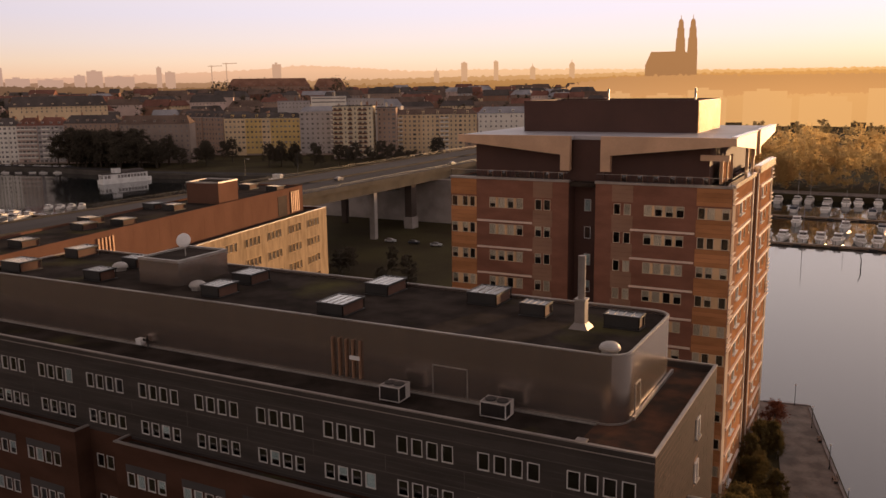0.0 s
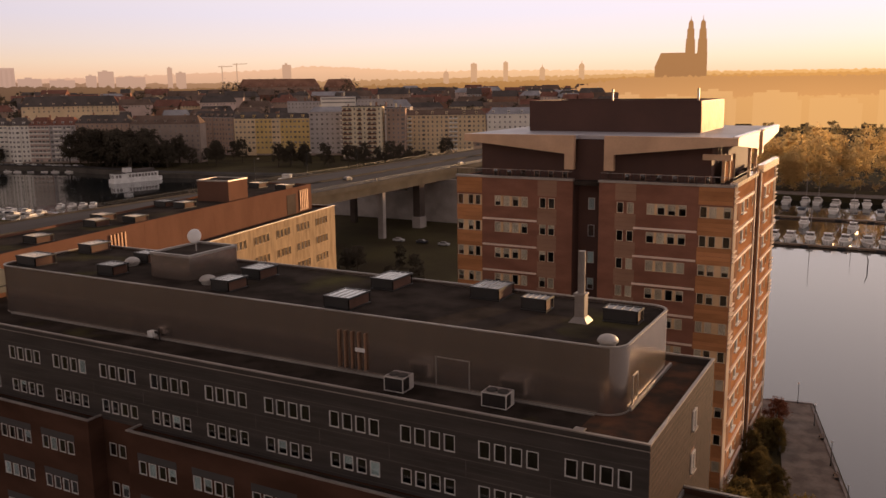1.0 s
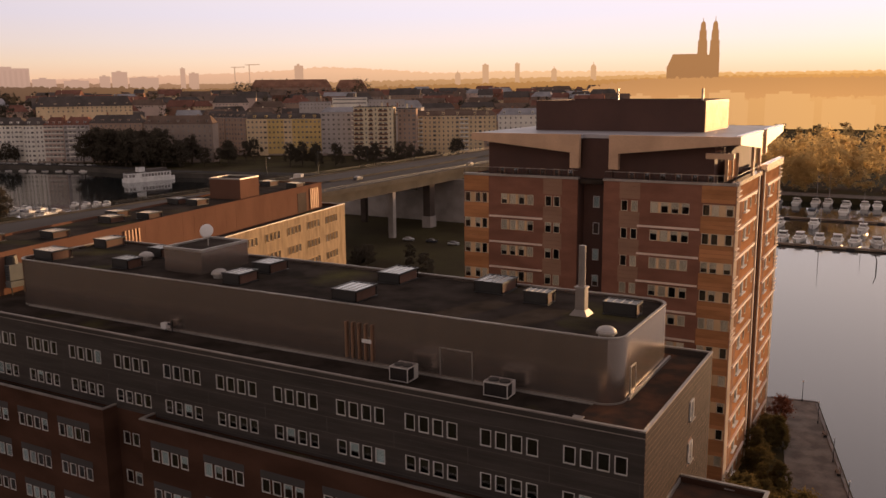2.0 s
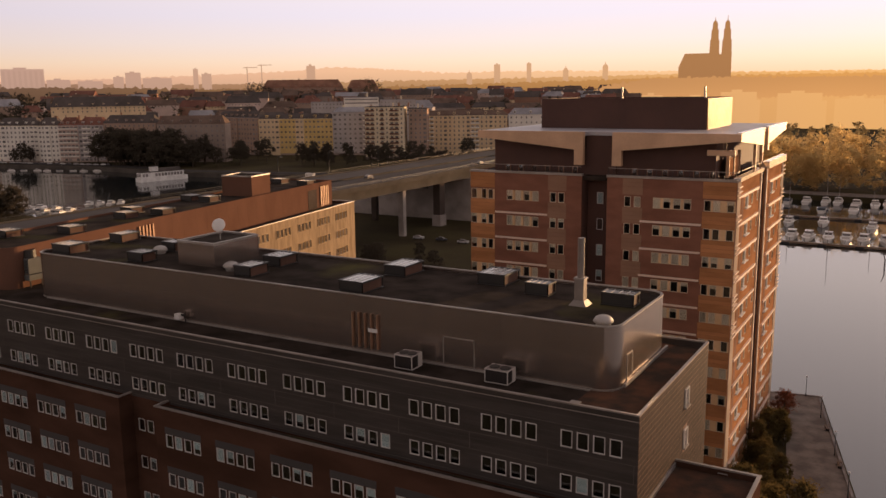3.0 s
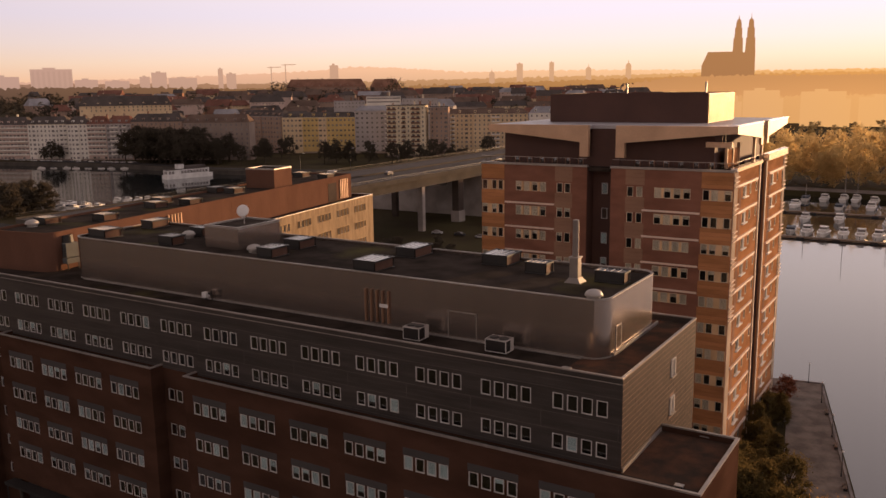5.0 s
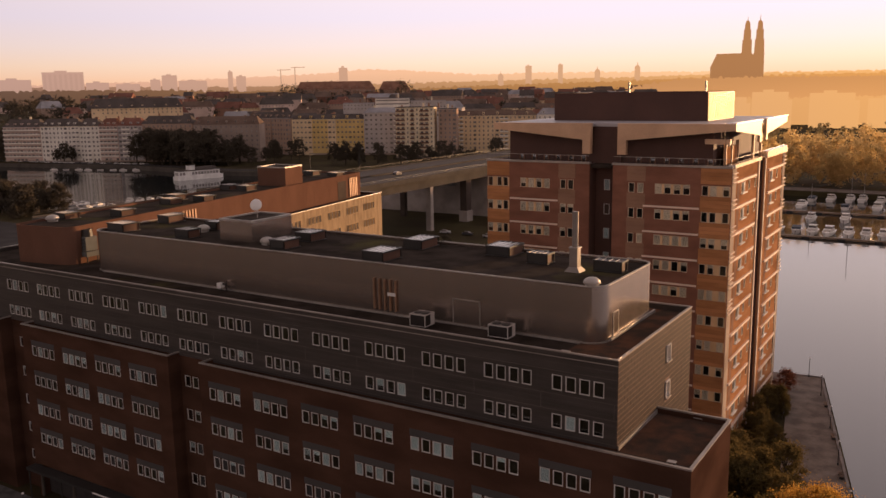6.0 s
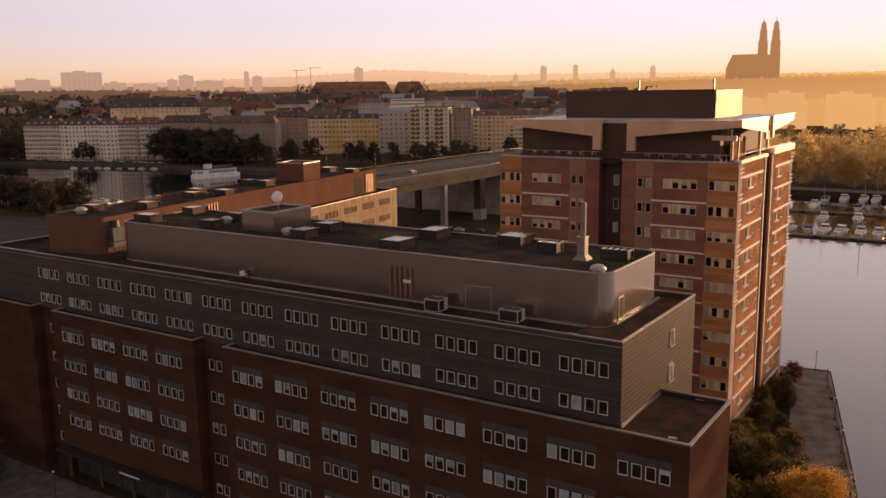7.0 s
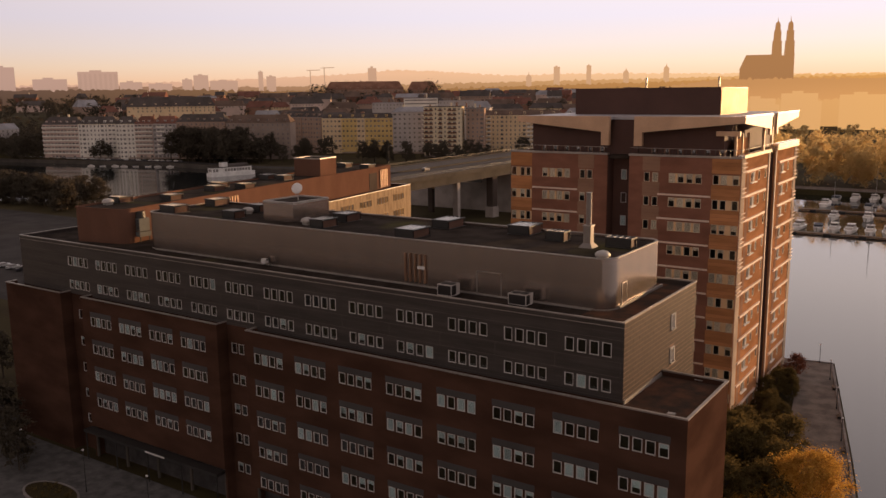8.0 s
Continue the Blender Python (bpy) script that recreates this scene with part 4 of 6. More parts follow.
def tower():
    o = thing("tower_block", (-36, 123, 0), label="dark red and bronze office tower with a winged flat roof", category="tower block")
    # front wall in bays: left and right of a deep slot
    bays = {"left": ((T_X0, -38.0), ((-55.3, 0.95), (-53.6, 0.85), (-52.5, 0.85), (-49.45, 0.95), (-48.1, 0.95), (-46.75, 0.95), (-45.4, 0.95), (-42.7, 0.95), (-41.45, 0.95))),
            "right": ((-34.3, T_X1), ((-31.85, 0.9), (-30.5, 0.9), (-27.9, 1.0), (-26.55, 1.0), (-25.2, 1.0), (-23.85, 1.0), (-21.2, 0.9), (-20.05, 0.9), (-18.3, 0.9)))}
    for (x0, x1), cols in bays.values():
        holes = [(x, x + w, z - 1.45, z) for z in ROWS_Z for x, w in cols]
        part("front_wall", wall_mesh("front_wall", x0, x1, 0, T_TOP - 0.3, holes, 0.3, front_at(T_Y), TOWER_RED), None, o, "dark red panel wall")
        for h in holes:
            window(pose(h[0], T_Y + 0.0, h[2]), h[1] - h[0], 1.45, o, pick_blind(0.85 if 0.94 < h[1] - h[0] else 0.6), mat=TOWER_FRAME)
        part("roof_ledge", boxes((x0 - 0.1, x1 + 0.1, T_Y - 0.15, T_Y + 0.6, T_TOP - 0.3, T_TOP)), TRIM, o, "pale roof ledge")
    part("dark_room_backing", boxes((-54.8, -18, T_Y + 3.0, T_Y + 3.1, 0.2, T_TOP - 0.5), (-18.9, -18.8, T_Y + 3.4, 140, 0.2, T_TOP - 0.5)), ROOM, o)
    # Slot, notch and set-back floor: their shade is put into the colour.
    part("slot_wall", boxes((-38.3, -34.0, T_Y + 2.6, T_Y + 2.9, 0, 48.2)), TOWER_DARK, o, "recessed slot, shade put into its dark colour")
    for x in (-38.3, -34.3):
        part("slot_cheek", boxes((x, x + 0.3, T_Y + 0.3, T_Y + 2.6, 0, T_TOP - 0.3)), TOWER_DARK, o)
    for z in ROWS_Z:
        window(pose(-36.6, T_Y + 2.5, z - 1.6), 0.9, 1.6, o, pick_blind(0.3))
    # bronze panels beside and between the windows of the outer strips, in strips of four to the storey
    strips = ((T_X0, -51.4, TOWER_TAN), (-43.0, -40.2, TOWER_BROWN), (-32.1, -29.3, TOWER_BROWN), (-21.4, T_X1, TOWER_TAN))
    for x0, x1, mat in strips:
        me = mesh_of("clad_panel", boxes((0.015, x1 - x0 - 0.015, -0.05, -0.004, 0.02, 0.54)), mat)
        for z in [T_TOP - 0.35] + [z - 1.5 for z in ROWS_Z]:
            for k in range(4):
                zz = z - 0.55 * (k + 1)
                if zz > 0.2:
                    part("clad_panel", me, None, o).matrix_basis = pose(x0, T_Y, zz)
    for z in ROWS_Z:
        for x0, x1 in ((-51.3, -43.1), (-29.6, -21.5)):
            part("sill_band", boxes((x0, x1, T_Y - 0.14, T_Y - 0.004, z - 3.42, z - 3.16)), TOWER_STONE, o, "pale sill band")
    for z in ROWS_Z:
        for x in (-48.48, -47.13, -45.78, -26.88, -25.53, -24.18):
            part("infill", boxes((x, x + 0.31, T_Y - 0.04, T_Y - 0.004, z - 1.43, z - 0.02)), INFILL, o)
        for x0, x1 in ((-54.33, -53.62), (-52.73, -52.52), (-51.63, -51.42), (-20.28, -20.07), (-19.13, -18.32), (-17.38, -17.22)):
            part("infill", boxes((x0, x1, T_Y - 0.04, T_Y - 0.004, z - 1.48, z)), INFILL, o)
    # pale corner piers of the lake side, with stepped ledges high up
    for y0, y1 in ((T_Y + 0.35, T_Y + 2.4), (138.9, 140.7)):
        part("corner_strip", boxes((T_X1 + 0.004, T_X1 + 0.07, y0, y1, 0.1, T_TOP - 0.4)), CORNER, o, "grey-cream corner strip")
        for k in range(34):
            z = T_TOP - 1.1 - k * 0.62
            if all(not (zz - 1.5 < z < zz + 0.05) for zz in ROWS_Z):
                part("corner_ledge", boxes((T_X1 + 0.072, T_X1 + 0.3, y0 - 0.1, y1 + 0.1, z, z + 0.13)), TOWER_STONE, o)
    for y in (120.9, 125.35):
        part("notch_trim", boxes((T_X1 + 0.004, T_X1 + 0.16, y, y + 0.4, 0.1, T_TOP - 0.35)), TOWER_STONE, o, "pale upright trim beside the notch")
    # side towards the lake: two bays and a notch
    for y0, y1, cols in ((T_Y + 0.3, 121.4, (110.9, 112.2, 115.0, 118.9)), (125.3, 140.8, (129.4, 130.7, 134.2, 138.4))):
        holes = [(y, y + 0.95, z - 1.45, z) for z in ROWS_Z for y in cols]
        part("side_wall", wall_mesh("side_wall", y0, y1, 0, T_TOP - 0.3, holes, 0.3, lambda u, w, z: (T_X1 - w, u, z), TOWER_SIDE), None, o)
        for h in holes:
            window(pose(T_X1 - 0.01, h[0], h[2], 0, 0, 90), 0.95, 1.45, o, pick_blind(0.55), mat=TOWER_FRAME)
        part("roof_ledge", boxes((T_X1 - 0.6, T_X1 + 0.34, y0 + 0.35, y1 + 0.1, T_TOP - 0.3, T_TOP + (0.22 if y0 < 120 else 0.75))), BRIGHT_EDGE, o, "bright metal parapet edge")
        for z in [T_TOP + 0.9] + ROWS_Z:
            part("sill_band", boxes((T_X1 + 0.004, T_X1 + 0.25, y0 + 2.3, y1 - 2.0, z - 3.42, z - 3.1)), TOWER_STONE, o)
        for z in ROWS_Z:
            part("window_ledge", boxes((T_X1 + 0.004, T_X1 + 0.32, cols[0] - 0.3, cols[1] + 1.3, z - 1.62, z - 1.47)), WHITE_METAL, o, "white window ledge")
            # Flat darker strip gives the shade of a recess; nothing is set back.
            part("panel_recess", boxes((T_X1 + 0.004, T_X1 + 0.03, y0 + 3.0, y0 + 4.4, z - 3.0, z + 0.05)), TOWER_BROWN, o, "darker upright strip standing for a recess")
            part("window_mullion", boxes((T_X1 + 0.004, T_X1 + 0.14, cols[0] + 0.98, cols[0] + 1.24, z - 1.45, z)), WHITE_METAL, o)
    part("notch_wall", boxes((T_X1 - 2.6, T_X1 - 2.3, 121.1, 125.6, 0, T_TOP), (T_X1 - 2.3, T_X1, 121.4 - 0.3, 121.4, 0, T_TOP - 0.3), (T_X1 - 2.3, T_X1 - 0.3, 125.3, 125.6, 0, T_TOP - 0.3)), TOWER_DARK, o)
    part("back_wall", boxes((T_X0, T_X1 - 0.3, 140.5, 140.8, 0, T_TOP - 0.3)), TOWER_RED, o)
    part("west_wall", boxes((T_X0, T_X0 + 0.3, T_Y + 0.3, 140.5, 0, T_TOP - 0.3)), TOWER_RED, o)
    part("terrace_deck", boxes((T_X0 + 0.3, T_X1 - 0.3, T_Y + 0.6, 140.5, T_TOP - 0.9, T_TOP - 0.35)), ROOF_FELT, o)
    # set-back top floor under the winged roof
    part("top_floor", boxes((T_X0 + 2.6, -38.3, 108.0, 138, T_TOP - 0.35, 48.0), (-34.0, T_X1 - 3.4, 108.0, 138, T_TOP - 0.35, 48.0)), TOWER_DARK, o, "set-back top floor, shade put into its dark colour")
    for i in range(6):
        window(pose(-51.0 + i * 2.1, 107.9, 42.3), 0.8, 1.2, o, mat=TOWER_BROWN)
        window(pose(-31.8 + i * 2.1, 107.9, 42.3), 0.8, 1.2, o, mat=TOWER_BROWN)
    # railing round the terrace
    part("rail", boxes((T_X0, -38.1, T_Y + 0.1, T_Y + 0.15, 43.65, 43.7), (-34.2, T_X1, T_Y + 0.1, T_Y + 0.15, 43.65, 43.7), (T_X1 - 0.1, T_X1 - 0.05, T_Y + 0.2, 140.6, 43.65, 43.7)), GALVANISED, o, "thin pale terrace rail")
    post = mesh_of("rail_post", boxes((0, 0.05, 0, 0.05, 0, 0.9)), DARK_METAL)
    for i in range(24):
        for x in ((T_X0 + i * 0.75) if i < 23 else None, (-34.2 + i * 0.73) if i < 24 else None):
            if x is not None:
                part("rail_post", post, None, o).matrix_basis = pose(x, T_Y + 0.1, T_TOP)
    # the two wings of the roof: thin at the outer end, deep towards the slot
    for s, xi, xo in ((-1, -38.2, -54.6), (1, -34.0, -17.5)):
        bm = bmesh.new()
        prof = [(xi, 43.9), (xi + s * 1.3, 43.9), (xi + s * 1.3, 46.0), (xo, 47.5), (xo, 48.45), (xi, 48.45)]
        a, b = [bm.verts.new((x, 105.9, z)) for x, z in prof], [bm.verts.new((x, 106.7, z)) for x, z in prof]
        bm.faces.new(a)
        bm.faces.new(b[::-1])
        for i in range(6):
            bm.faces.new((a[i], a[(i + 1) % 6], b[(i + 1) % 6], b[i]))
        part("roof_fascia", bm, FASCIA, o, "pale bronze fascia of the winged roof")
    for x0, x1, y0 in ((-54.6, -38.2, 106.7), (-38.2, -34.0, 107.5), (-34.0, -17.5, 106.7)):
        part("wing_roof", boxes((x0, x1, y0, 140.3, 47.9, 48.4)), ROOF_PALE, o, "pale flat roof")
    # the lake side: two wedges, deep beside the notch, with a bright metal edge on top
    for yi, yo, leg in ((121.6, 105.9, 120.7), (124.9, 140.4, 125.8)):
        bm = bmesh.new()
        prof = [(yi, 45.2), (leg, 45.2), (leg, 46.2), (yo, 47.5), (yo, 48.45), (yi, 48.45)]
        a, b = [bm.verts.new((-17.5, y, z)) for y, z in prof], [bm.verts.new((-17.1, y, z)) for y, z in prof]
        bm.faces.new(a)
        bm.faces.new(b[::-1])
        for i in range(6):
            bm.faces.new((a[i], a[(i + 1) % 6], b[(i + 1) % 6], b[i]))
        part("side_fascia", bm, FASCIA, o, "pale bronze fascia of the winged roof")
        part("roof_edge", boxes((-17.75, -16.98, min(yi, yo), max(yi, yo), 48.453, 48.62)), BRIGHT_EDGE, o, "bright metal roof edge")
        part("roof_prop", boxes((-18.3, -17.9, leg - 0.2, leg + 0.2, T_TOP - 0.34, 47.9)), FASCIA, o, "slim roof prop")
    part("terrace_screen", boxes((-19.6, -19.5, 110.5, 117.0, T_TOP - 0.34, 45.0)), TOWER_SIDE, o, "warm brown terrace screen")
    for y in (110.2, 113.6, 117.2):
        part("screen_post", boxes((-19.75, -19.35, y, y + 0.25, T_TOP - 0.34, 45.7)), FASCIA, o)
    part("roof_beam", boxes((-21.5, -18.0, 106.8, 107.4, 45.6, 46.3)), FASCIA, o)
    # plant house: sunlight is put into the lake side's gold, shade into the other sides
    part("plant_front", boxes((-49.3, -24.2, 117.1, 117.4, 48.4, 52.7)), TOWER_DARK, o, "brown plant house sheet, darkened as its unlit side")
    part("plant_side", boxes((-24.5, -24.2, 117.4, 133, 48.4, 52.7)), GOLD, o, "corrugated sheet, sunlit gold put into its colour")
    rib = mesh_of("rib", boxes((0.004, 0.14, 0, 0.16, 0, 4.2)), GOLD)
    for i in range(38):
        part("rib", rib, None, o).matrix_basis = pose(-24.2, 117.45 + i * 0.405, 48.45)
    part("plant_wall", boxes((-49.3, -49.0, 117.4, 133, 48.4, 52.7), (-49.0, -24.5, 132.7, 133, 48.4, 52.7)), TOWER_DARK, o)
    part("plant_roof", boxes((-49.0, -24.5, 117.4, 132.7, 52.1, 52.5)), ROOF_FELT, o)
    part("plant_edge", band(bmesh.new(), [(-49.3, 117.1), (-24.2, 117.1), (-24.2, 133), (-49.3, 133)], 0.05, 0.3, 52.7, 52.8), TOWER_DARK, o)
    for x, y in ((-37.0, 118.0), (-24.9, 118.0)):
        part("roof_mast", boxes((x, x + 0.25, y, y + 0.25, 52.0, 54.4)), TRIM, o, "pale mast")
    return o


# Panel colour darkened for the shaded recesses and unlit plant house walls.
TOWER_DARK = material("tower_shade_tone_panel", (0.085, 0.040, 0.030), 0.8, 0.0, 0.2, 2, 5, 0.1)
CORNER = material("grey_cream_pier", (0.50, 0.40, 0.31), 0.8, 0, 0.25, 3, 6, 0.1, spec=0)
BRIGHT_EDGE = material("bright_metal_edge", (0.86, 0.80, 0.74), 0.24, 0.95, 0.08, 3, 5, 0.02)
INFILL = material("cream_panel_between_windows", (0.70, 0.47, 0.27), 0.8, 0, 0.2, 3, 5, 0.1, per_object=0.2, spec=0)
FASCIA = material("pale_bronze_fascia", (0.62, 0.40, 0.25), 0.55, 0.1, 0.2, 2, 5, 0.05)
ROOF_PALE = material("pale_roof_sheet", (0.42, 0.4, 0.42), 0.5, 0.2, 0.2, 2, 5, 0.05)
tower()


# ---- trees ----
def leaf_mesh(name, centres, radii, leaves, size, mat, seed):
    """Small leaf blades scattered over uneven clumps."""
    rng = np.random.default_rng(seed)
    verts, faces = [], []
    for (cx, cy, cz), r in zip(centres, radii):
        d = rng.normal(size=(leaves, 3))
        d /= np.linalg.norm(d, axis=1)[:, None]
        p = np.array((cx, cy, cz)) + d * (r * np.minimum(np.abs(rng.normal(0.1, 0.75, (leaves, 1))), 1.7)) * np.array((1, 1, 0.8))
        a = rng.normal(size=(leaves, 3))
        a /= np.linalg.norm(a, axis=1)[:, None]
        b = np.cross(a, d + 0.3 * rng.normal(size=(leaves, 3)))
        b /= np.linalg.norm(b, axis=1)[:, None] + 1e-6
        s = size * rng.uniform(0.6, 1.3, (leaves, 1))
        quad = np.stack((p - a * s, p - b * s * 0.55, p + a * s, p + b * s * 0.55), 1)
        k = len(verts)
        verts.extend(map(tuple, quad.reshape(-1, 3)))
        faces.extend((k + 4 * i, k + 4 * i + 1, k + 4 * i + 2, k + 4 * i + 3) for i in range(leaves))
    me = bpy.data.meshes.new(name)
    me.from_pydata(verts, [], faces)
    me.update()
    me.materials.append(mat)
    return me


def limb(bm, a, b, r0, r1, n=6):
    a, b = Vector(a), Vector(b)
    q = (b - a).to_track_quat("Z", "Y").to_matrix()
    lo = [bm.verts.new(a + q @ Vector((r0 * math.cos(2 * math.pi * i / n), r0 * math.sin(2 * math.pi * i / n), 0))) for i in range(n)]
    hi = [bm.verts.new(b + q @ Vector((r1 * math.cos(2 * math.pi * i / n), r1 * math.sin(2 * math.pi * i / n), 0))) for i in range(n)]
    for i in range(n):
        bm.faces.new((lo[i], lo[(i + 1) % n], hi[(i + 1) % n], hi[i]))
    bm.faces.new(hi)


def tree(h, r, seed, mat, clumps, leaves, size, label, group):
    rng = random.Random(seed)
    o = thing("tree", label=label, category="tree", group=group)
    bm = bmesh.new()
    limb(bm, (0, 0, -0.3), (rng.uniform(-0.2, 0.2), 0.1, h * 0.45), h * 0.022, h * 0.014, 8)
    limb(bm, (0, 0.1, h * 0.44), (rng.uniform(-0.4, 0.4), 0.2, h * 0.85), h * 0.014, h * 0.004)
    cs, rs = [], []
    for i in range(clumps):
        a, k = rng.uniform(0, 6.283), rng.uniform(0.25, 1) ** 0.7
        z = rng.uniform(0.25, 0.95)
        wide = math.sin(math.pi * min(1, 0.18 + z * 0.82)) ** 0.6
        c = (r * k * wide * math.cos(a) * 0.85, r * k * wide * math.sin(a) * 0.85, h * z)
        cs.append(c)
        rs.append(r * rng.uniform(0.16, 0.36) * (26 / clumps) ** 0.25)
        if i % 3 == 0:
            limb(bm, (0, 0.1, h * (0.25 + 0.4 * z)), (c[0] * 0.9, c[1] * 0.9, c[2]), h * 0.007, h * 0.002, 5)
    part("trunk", bm, BARK, o, local=True)
    part("crown", leaf_mesh("crown", cs, rs, leaves, size, mat, seed), None, o, local=True)
    return o


def plant(kinds, spots, seed):
    rng = random.Random(seed)
    first = {}
    for x, y, z, s in spots:
        k = rng.randrange(len(kinds))
        if k not in first:
            first[k] = kinds[k]()
            first[k].scale = (s, s, s)
            first[k].location = (x, y, z)
        else:
            c = copy_thing(first[k], pose(x, y, z, 0, 0, rng.uniform(0, 360)))
            c.scale = (s, s, s)


ORANGE_X, ORANGE_Y = 0.6, 78.5
near_kinds = [lambda k=k: tree(8, 3.0, 40 + k, GREEN, 80, 150, 0.13, "dark green broad-leaved tree beside the quay", "quay trees") for k in range(3)]
rng = random.Random(5)
spots = []
for i in range(44):
    y = 74 + 58 * rng.random() ** 1.35
    inner = -16.5 + (140 - y) * 0.03
    outer = -8.8 + (105 - y) * 0.2 - 1.6 + (1.8 if y < 94 else 0) if y < 105 else -9.5 - (y - 105) * 0.14
    spots.append((rng.uniform(inner, max(inner + 1, outer)), y, 0, rng.uniform(0.85, 1.25) if y < 100 else rng.uniform(0.4, 0.7)))
plant(near_kinds, spots, 1)
plant([lambda: tree(9.3, 5.6, 77, RUST, 150, 330, 0.095, "orange and yellow autumn tree by the quay", "autumn trees")], [(ORANGE_X - 0.9, ORANGE_Y, 0, 1.2), (ORANGE_X - 7.0, ORANGE_Y - 5, 0, 0.72)], 2)
plant([lambda: tree(5.0, 2.4, 91, DARK_RED, 40, 150, 0.12, "small dark red tree on the quay", "quay trees")], [(-14.4, 137.9, 0, 1.0)], 6)
bank_kinds = [lambda k=k: tree(16, 6.5, 60 + k, FAR_GREEN, 40, 90, 0.42, "large dark leafy tree on the bank", "bank trees") for k in range(4)]
spots = []
for i in range(46):
    x = rng.uniform(-548, -468)
    y = 418 + (x + 540) * -0.02 + rng.uniform(0, 45) + (max(0, x + 480) * 0.45 if rng.random() < 0.5 else 0)
    spots.append((x, y, 1.2, rng.uniform(0.9, 1.75)))
for i in range(46):
    x = rng.uniform(-500, -215)
    spots.append((x, 440 + (x + 500) * 0.24 + rng.uniform(0, 55), 1.2, rng.uniform(0.5, 1.15)))
for i in range(70):
    spots.append((rng.uniform(-830, -668), rng.uniform(372, 470), 1.2, rng.uniform(0.8, 1.4)))
for i in range(44):
    spots.append((rng.uniform(-440, -352), rng.uniform(203, 232), -2.6, rng.uniform(0.7, 1.2)))
for x, y, s in ((-612, 408, 1.0), (-606, 411, 0.8), (-618, 406, 0.7), (-130, 40, 0.6), (-122, 30, 0.7), (-112, 28, 0.6), (-104, 41, 0.5), (-140, 60, 0.6), (-110, 43, 0.6), (-98.5, 39, 0.42)):
    spots.append((x, y, 1.2 if y > 300 else 0, s))
for i in range(10):
    spots.append((rng.uniform(-530, -440), rng.uniform(424, 446), 0.4, rng.uniform(0.9, 1.5)))
for i in range(12):
    spots.append((rng.uniform(-150, -100), rng.uniform(196, 226), 0, rng.uniform(0.3, 0.5)))
plant(bank_kinds, spots, 3)


def woods(name, spots, clumps, leaves, size, mat, label, seed):
    rng = np.random.default_rng(seed)
    cs, rs = [], []
    for x, y, z, h in spots:
        for i in range(clumps):
            k = rng.uniform(0.08, 1.0)
            w = h * 0.34 * math.sin(math.pi * min(0.97, 0.15 + 0.85 * k)) ** 0.6
            a = rng.uniform(0, 6.283)
            cs.append((x + w * math.cos(a) * 0.7, y + w * math.sin(a) * 0.7, z + h * k))
            rs.append(h * rng.uniform(0.1, 0.18))
    ob = new(name, leaf_mesh(name, cs, rs, leaves, size, mat, seed))
    return tagged(ob, label, "woods", kind="stuff")


spots = []
for i in range(260):
    x, y = rng.uniform(-150, 190), 459 + 55 * rng.random() ** 1.2
    spots.append((x, y, rise(x, y) + (y - 448) * 0.12, rng.uniform(14, 24)))
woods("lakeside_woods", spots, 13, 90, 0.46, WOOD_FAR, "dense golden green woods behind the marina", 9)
spots = []
for i in range(260):
    x, y = rng.uniform(-290, 170), rng.uniform(550, 1000)
    if math.degrees(math.atan2(10 - x, y + 20)) < 19:
        spots.append((x, y, rise(x, y), rng.uniform(9, 14)))
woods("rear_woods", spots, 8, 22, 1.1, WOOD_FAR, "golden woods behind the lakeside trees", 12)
spots = []
for i in range(820):
    az, d = radians(rng.uniform(18, 63) if i % 3 else rng.uniform(53, 63)), 790 + 1400 * rng.random() ** 1.6
    x, y = 10 - d * math.sin(az), -20 + d * math.cos(az)
    spots.append((x, y, rise(x, y), rng.uniform(12, 20)))
for i in range(70):
    f = rng.random()
    x, y = -856 + 150 * f + rng.uniform(-8, 8), 934 + 106 * f + rng.uniform(-16, 6)
    spots.append((x, y, rise(x, y), rng.uniform(16, 27) if 0.12 < f < 0.9 else rng.uniform(24, 38)))
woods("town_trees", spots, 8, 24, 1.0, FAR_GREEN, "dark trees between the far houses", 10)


# ---- town across the water ----
DARK_GLASS = material("dark_far_window", (0.18, 0.16, 0.15), 0.3, 0, 0.3, 4, 3, 0, per_object=1.3)
# Haze is put into colour here: hill lightened and greyed, dark raised.
PLASTER = {n: material("plaster_" + n, c, 0.95, 0, 0.16, 0.8, 2, 0.1, spec=0) for n, c in
           {"yellow": (0.68, 0.48, 0.20), "white": (0.78, 0.73, 0.65), "cream": (0.76, 0.64, 0.45), "pink": (0.62, 0.47, 0.40), "grey": (0.46, 0.42, 0.40),
            "brown": (0.38, 0.27, 0.21), "red": (0.30, 0.17, 0.12), "beige": (0.72, 0.55, 0.35), "dark": (0.33, 0.26, 0.22), "rust": (0.20, 0.10, 0.07), "hill": (0.36, 0.23, 0.17)}.items()}
# Roofs take in haze too: black and brown raised, hill greyed.
TILE = {n: material("roof_" + n, c, 0.95, 0, 0.3, 1, 2, 0.1, spec=0) for n, c in
        {"black": (0.11, 0.094, 0.087), "red": (0.215, 0.105, 0.08), "grey": (0.34, 0.33, 0.345), "brown": (0.17, 0.12, 0.095), "hill": (0.27, 0.145, 0.10)}.items()}
FAR_WINDOW = {}


def far_window(w, h):
    if (w, h) not in FAR_WINDOW:
        FAR_WINDOW[w, h] = mesh_of("window", boxes((0, w, -0.05, -0.004, 0, h)), DARK_GLASS)
    return FAR_WINDOW[w, h]


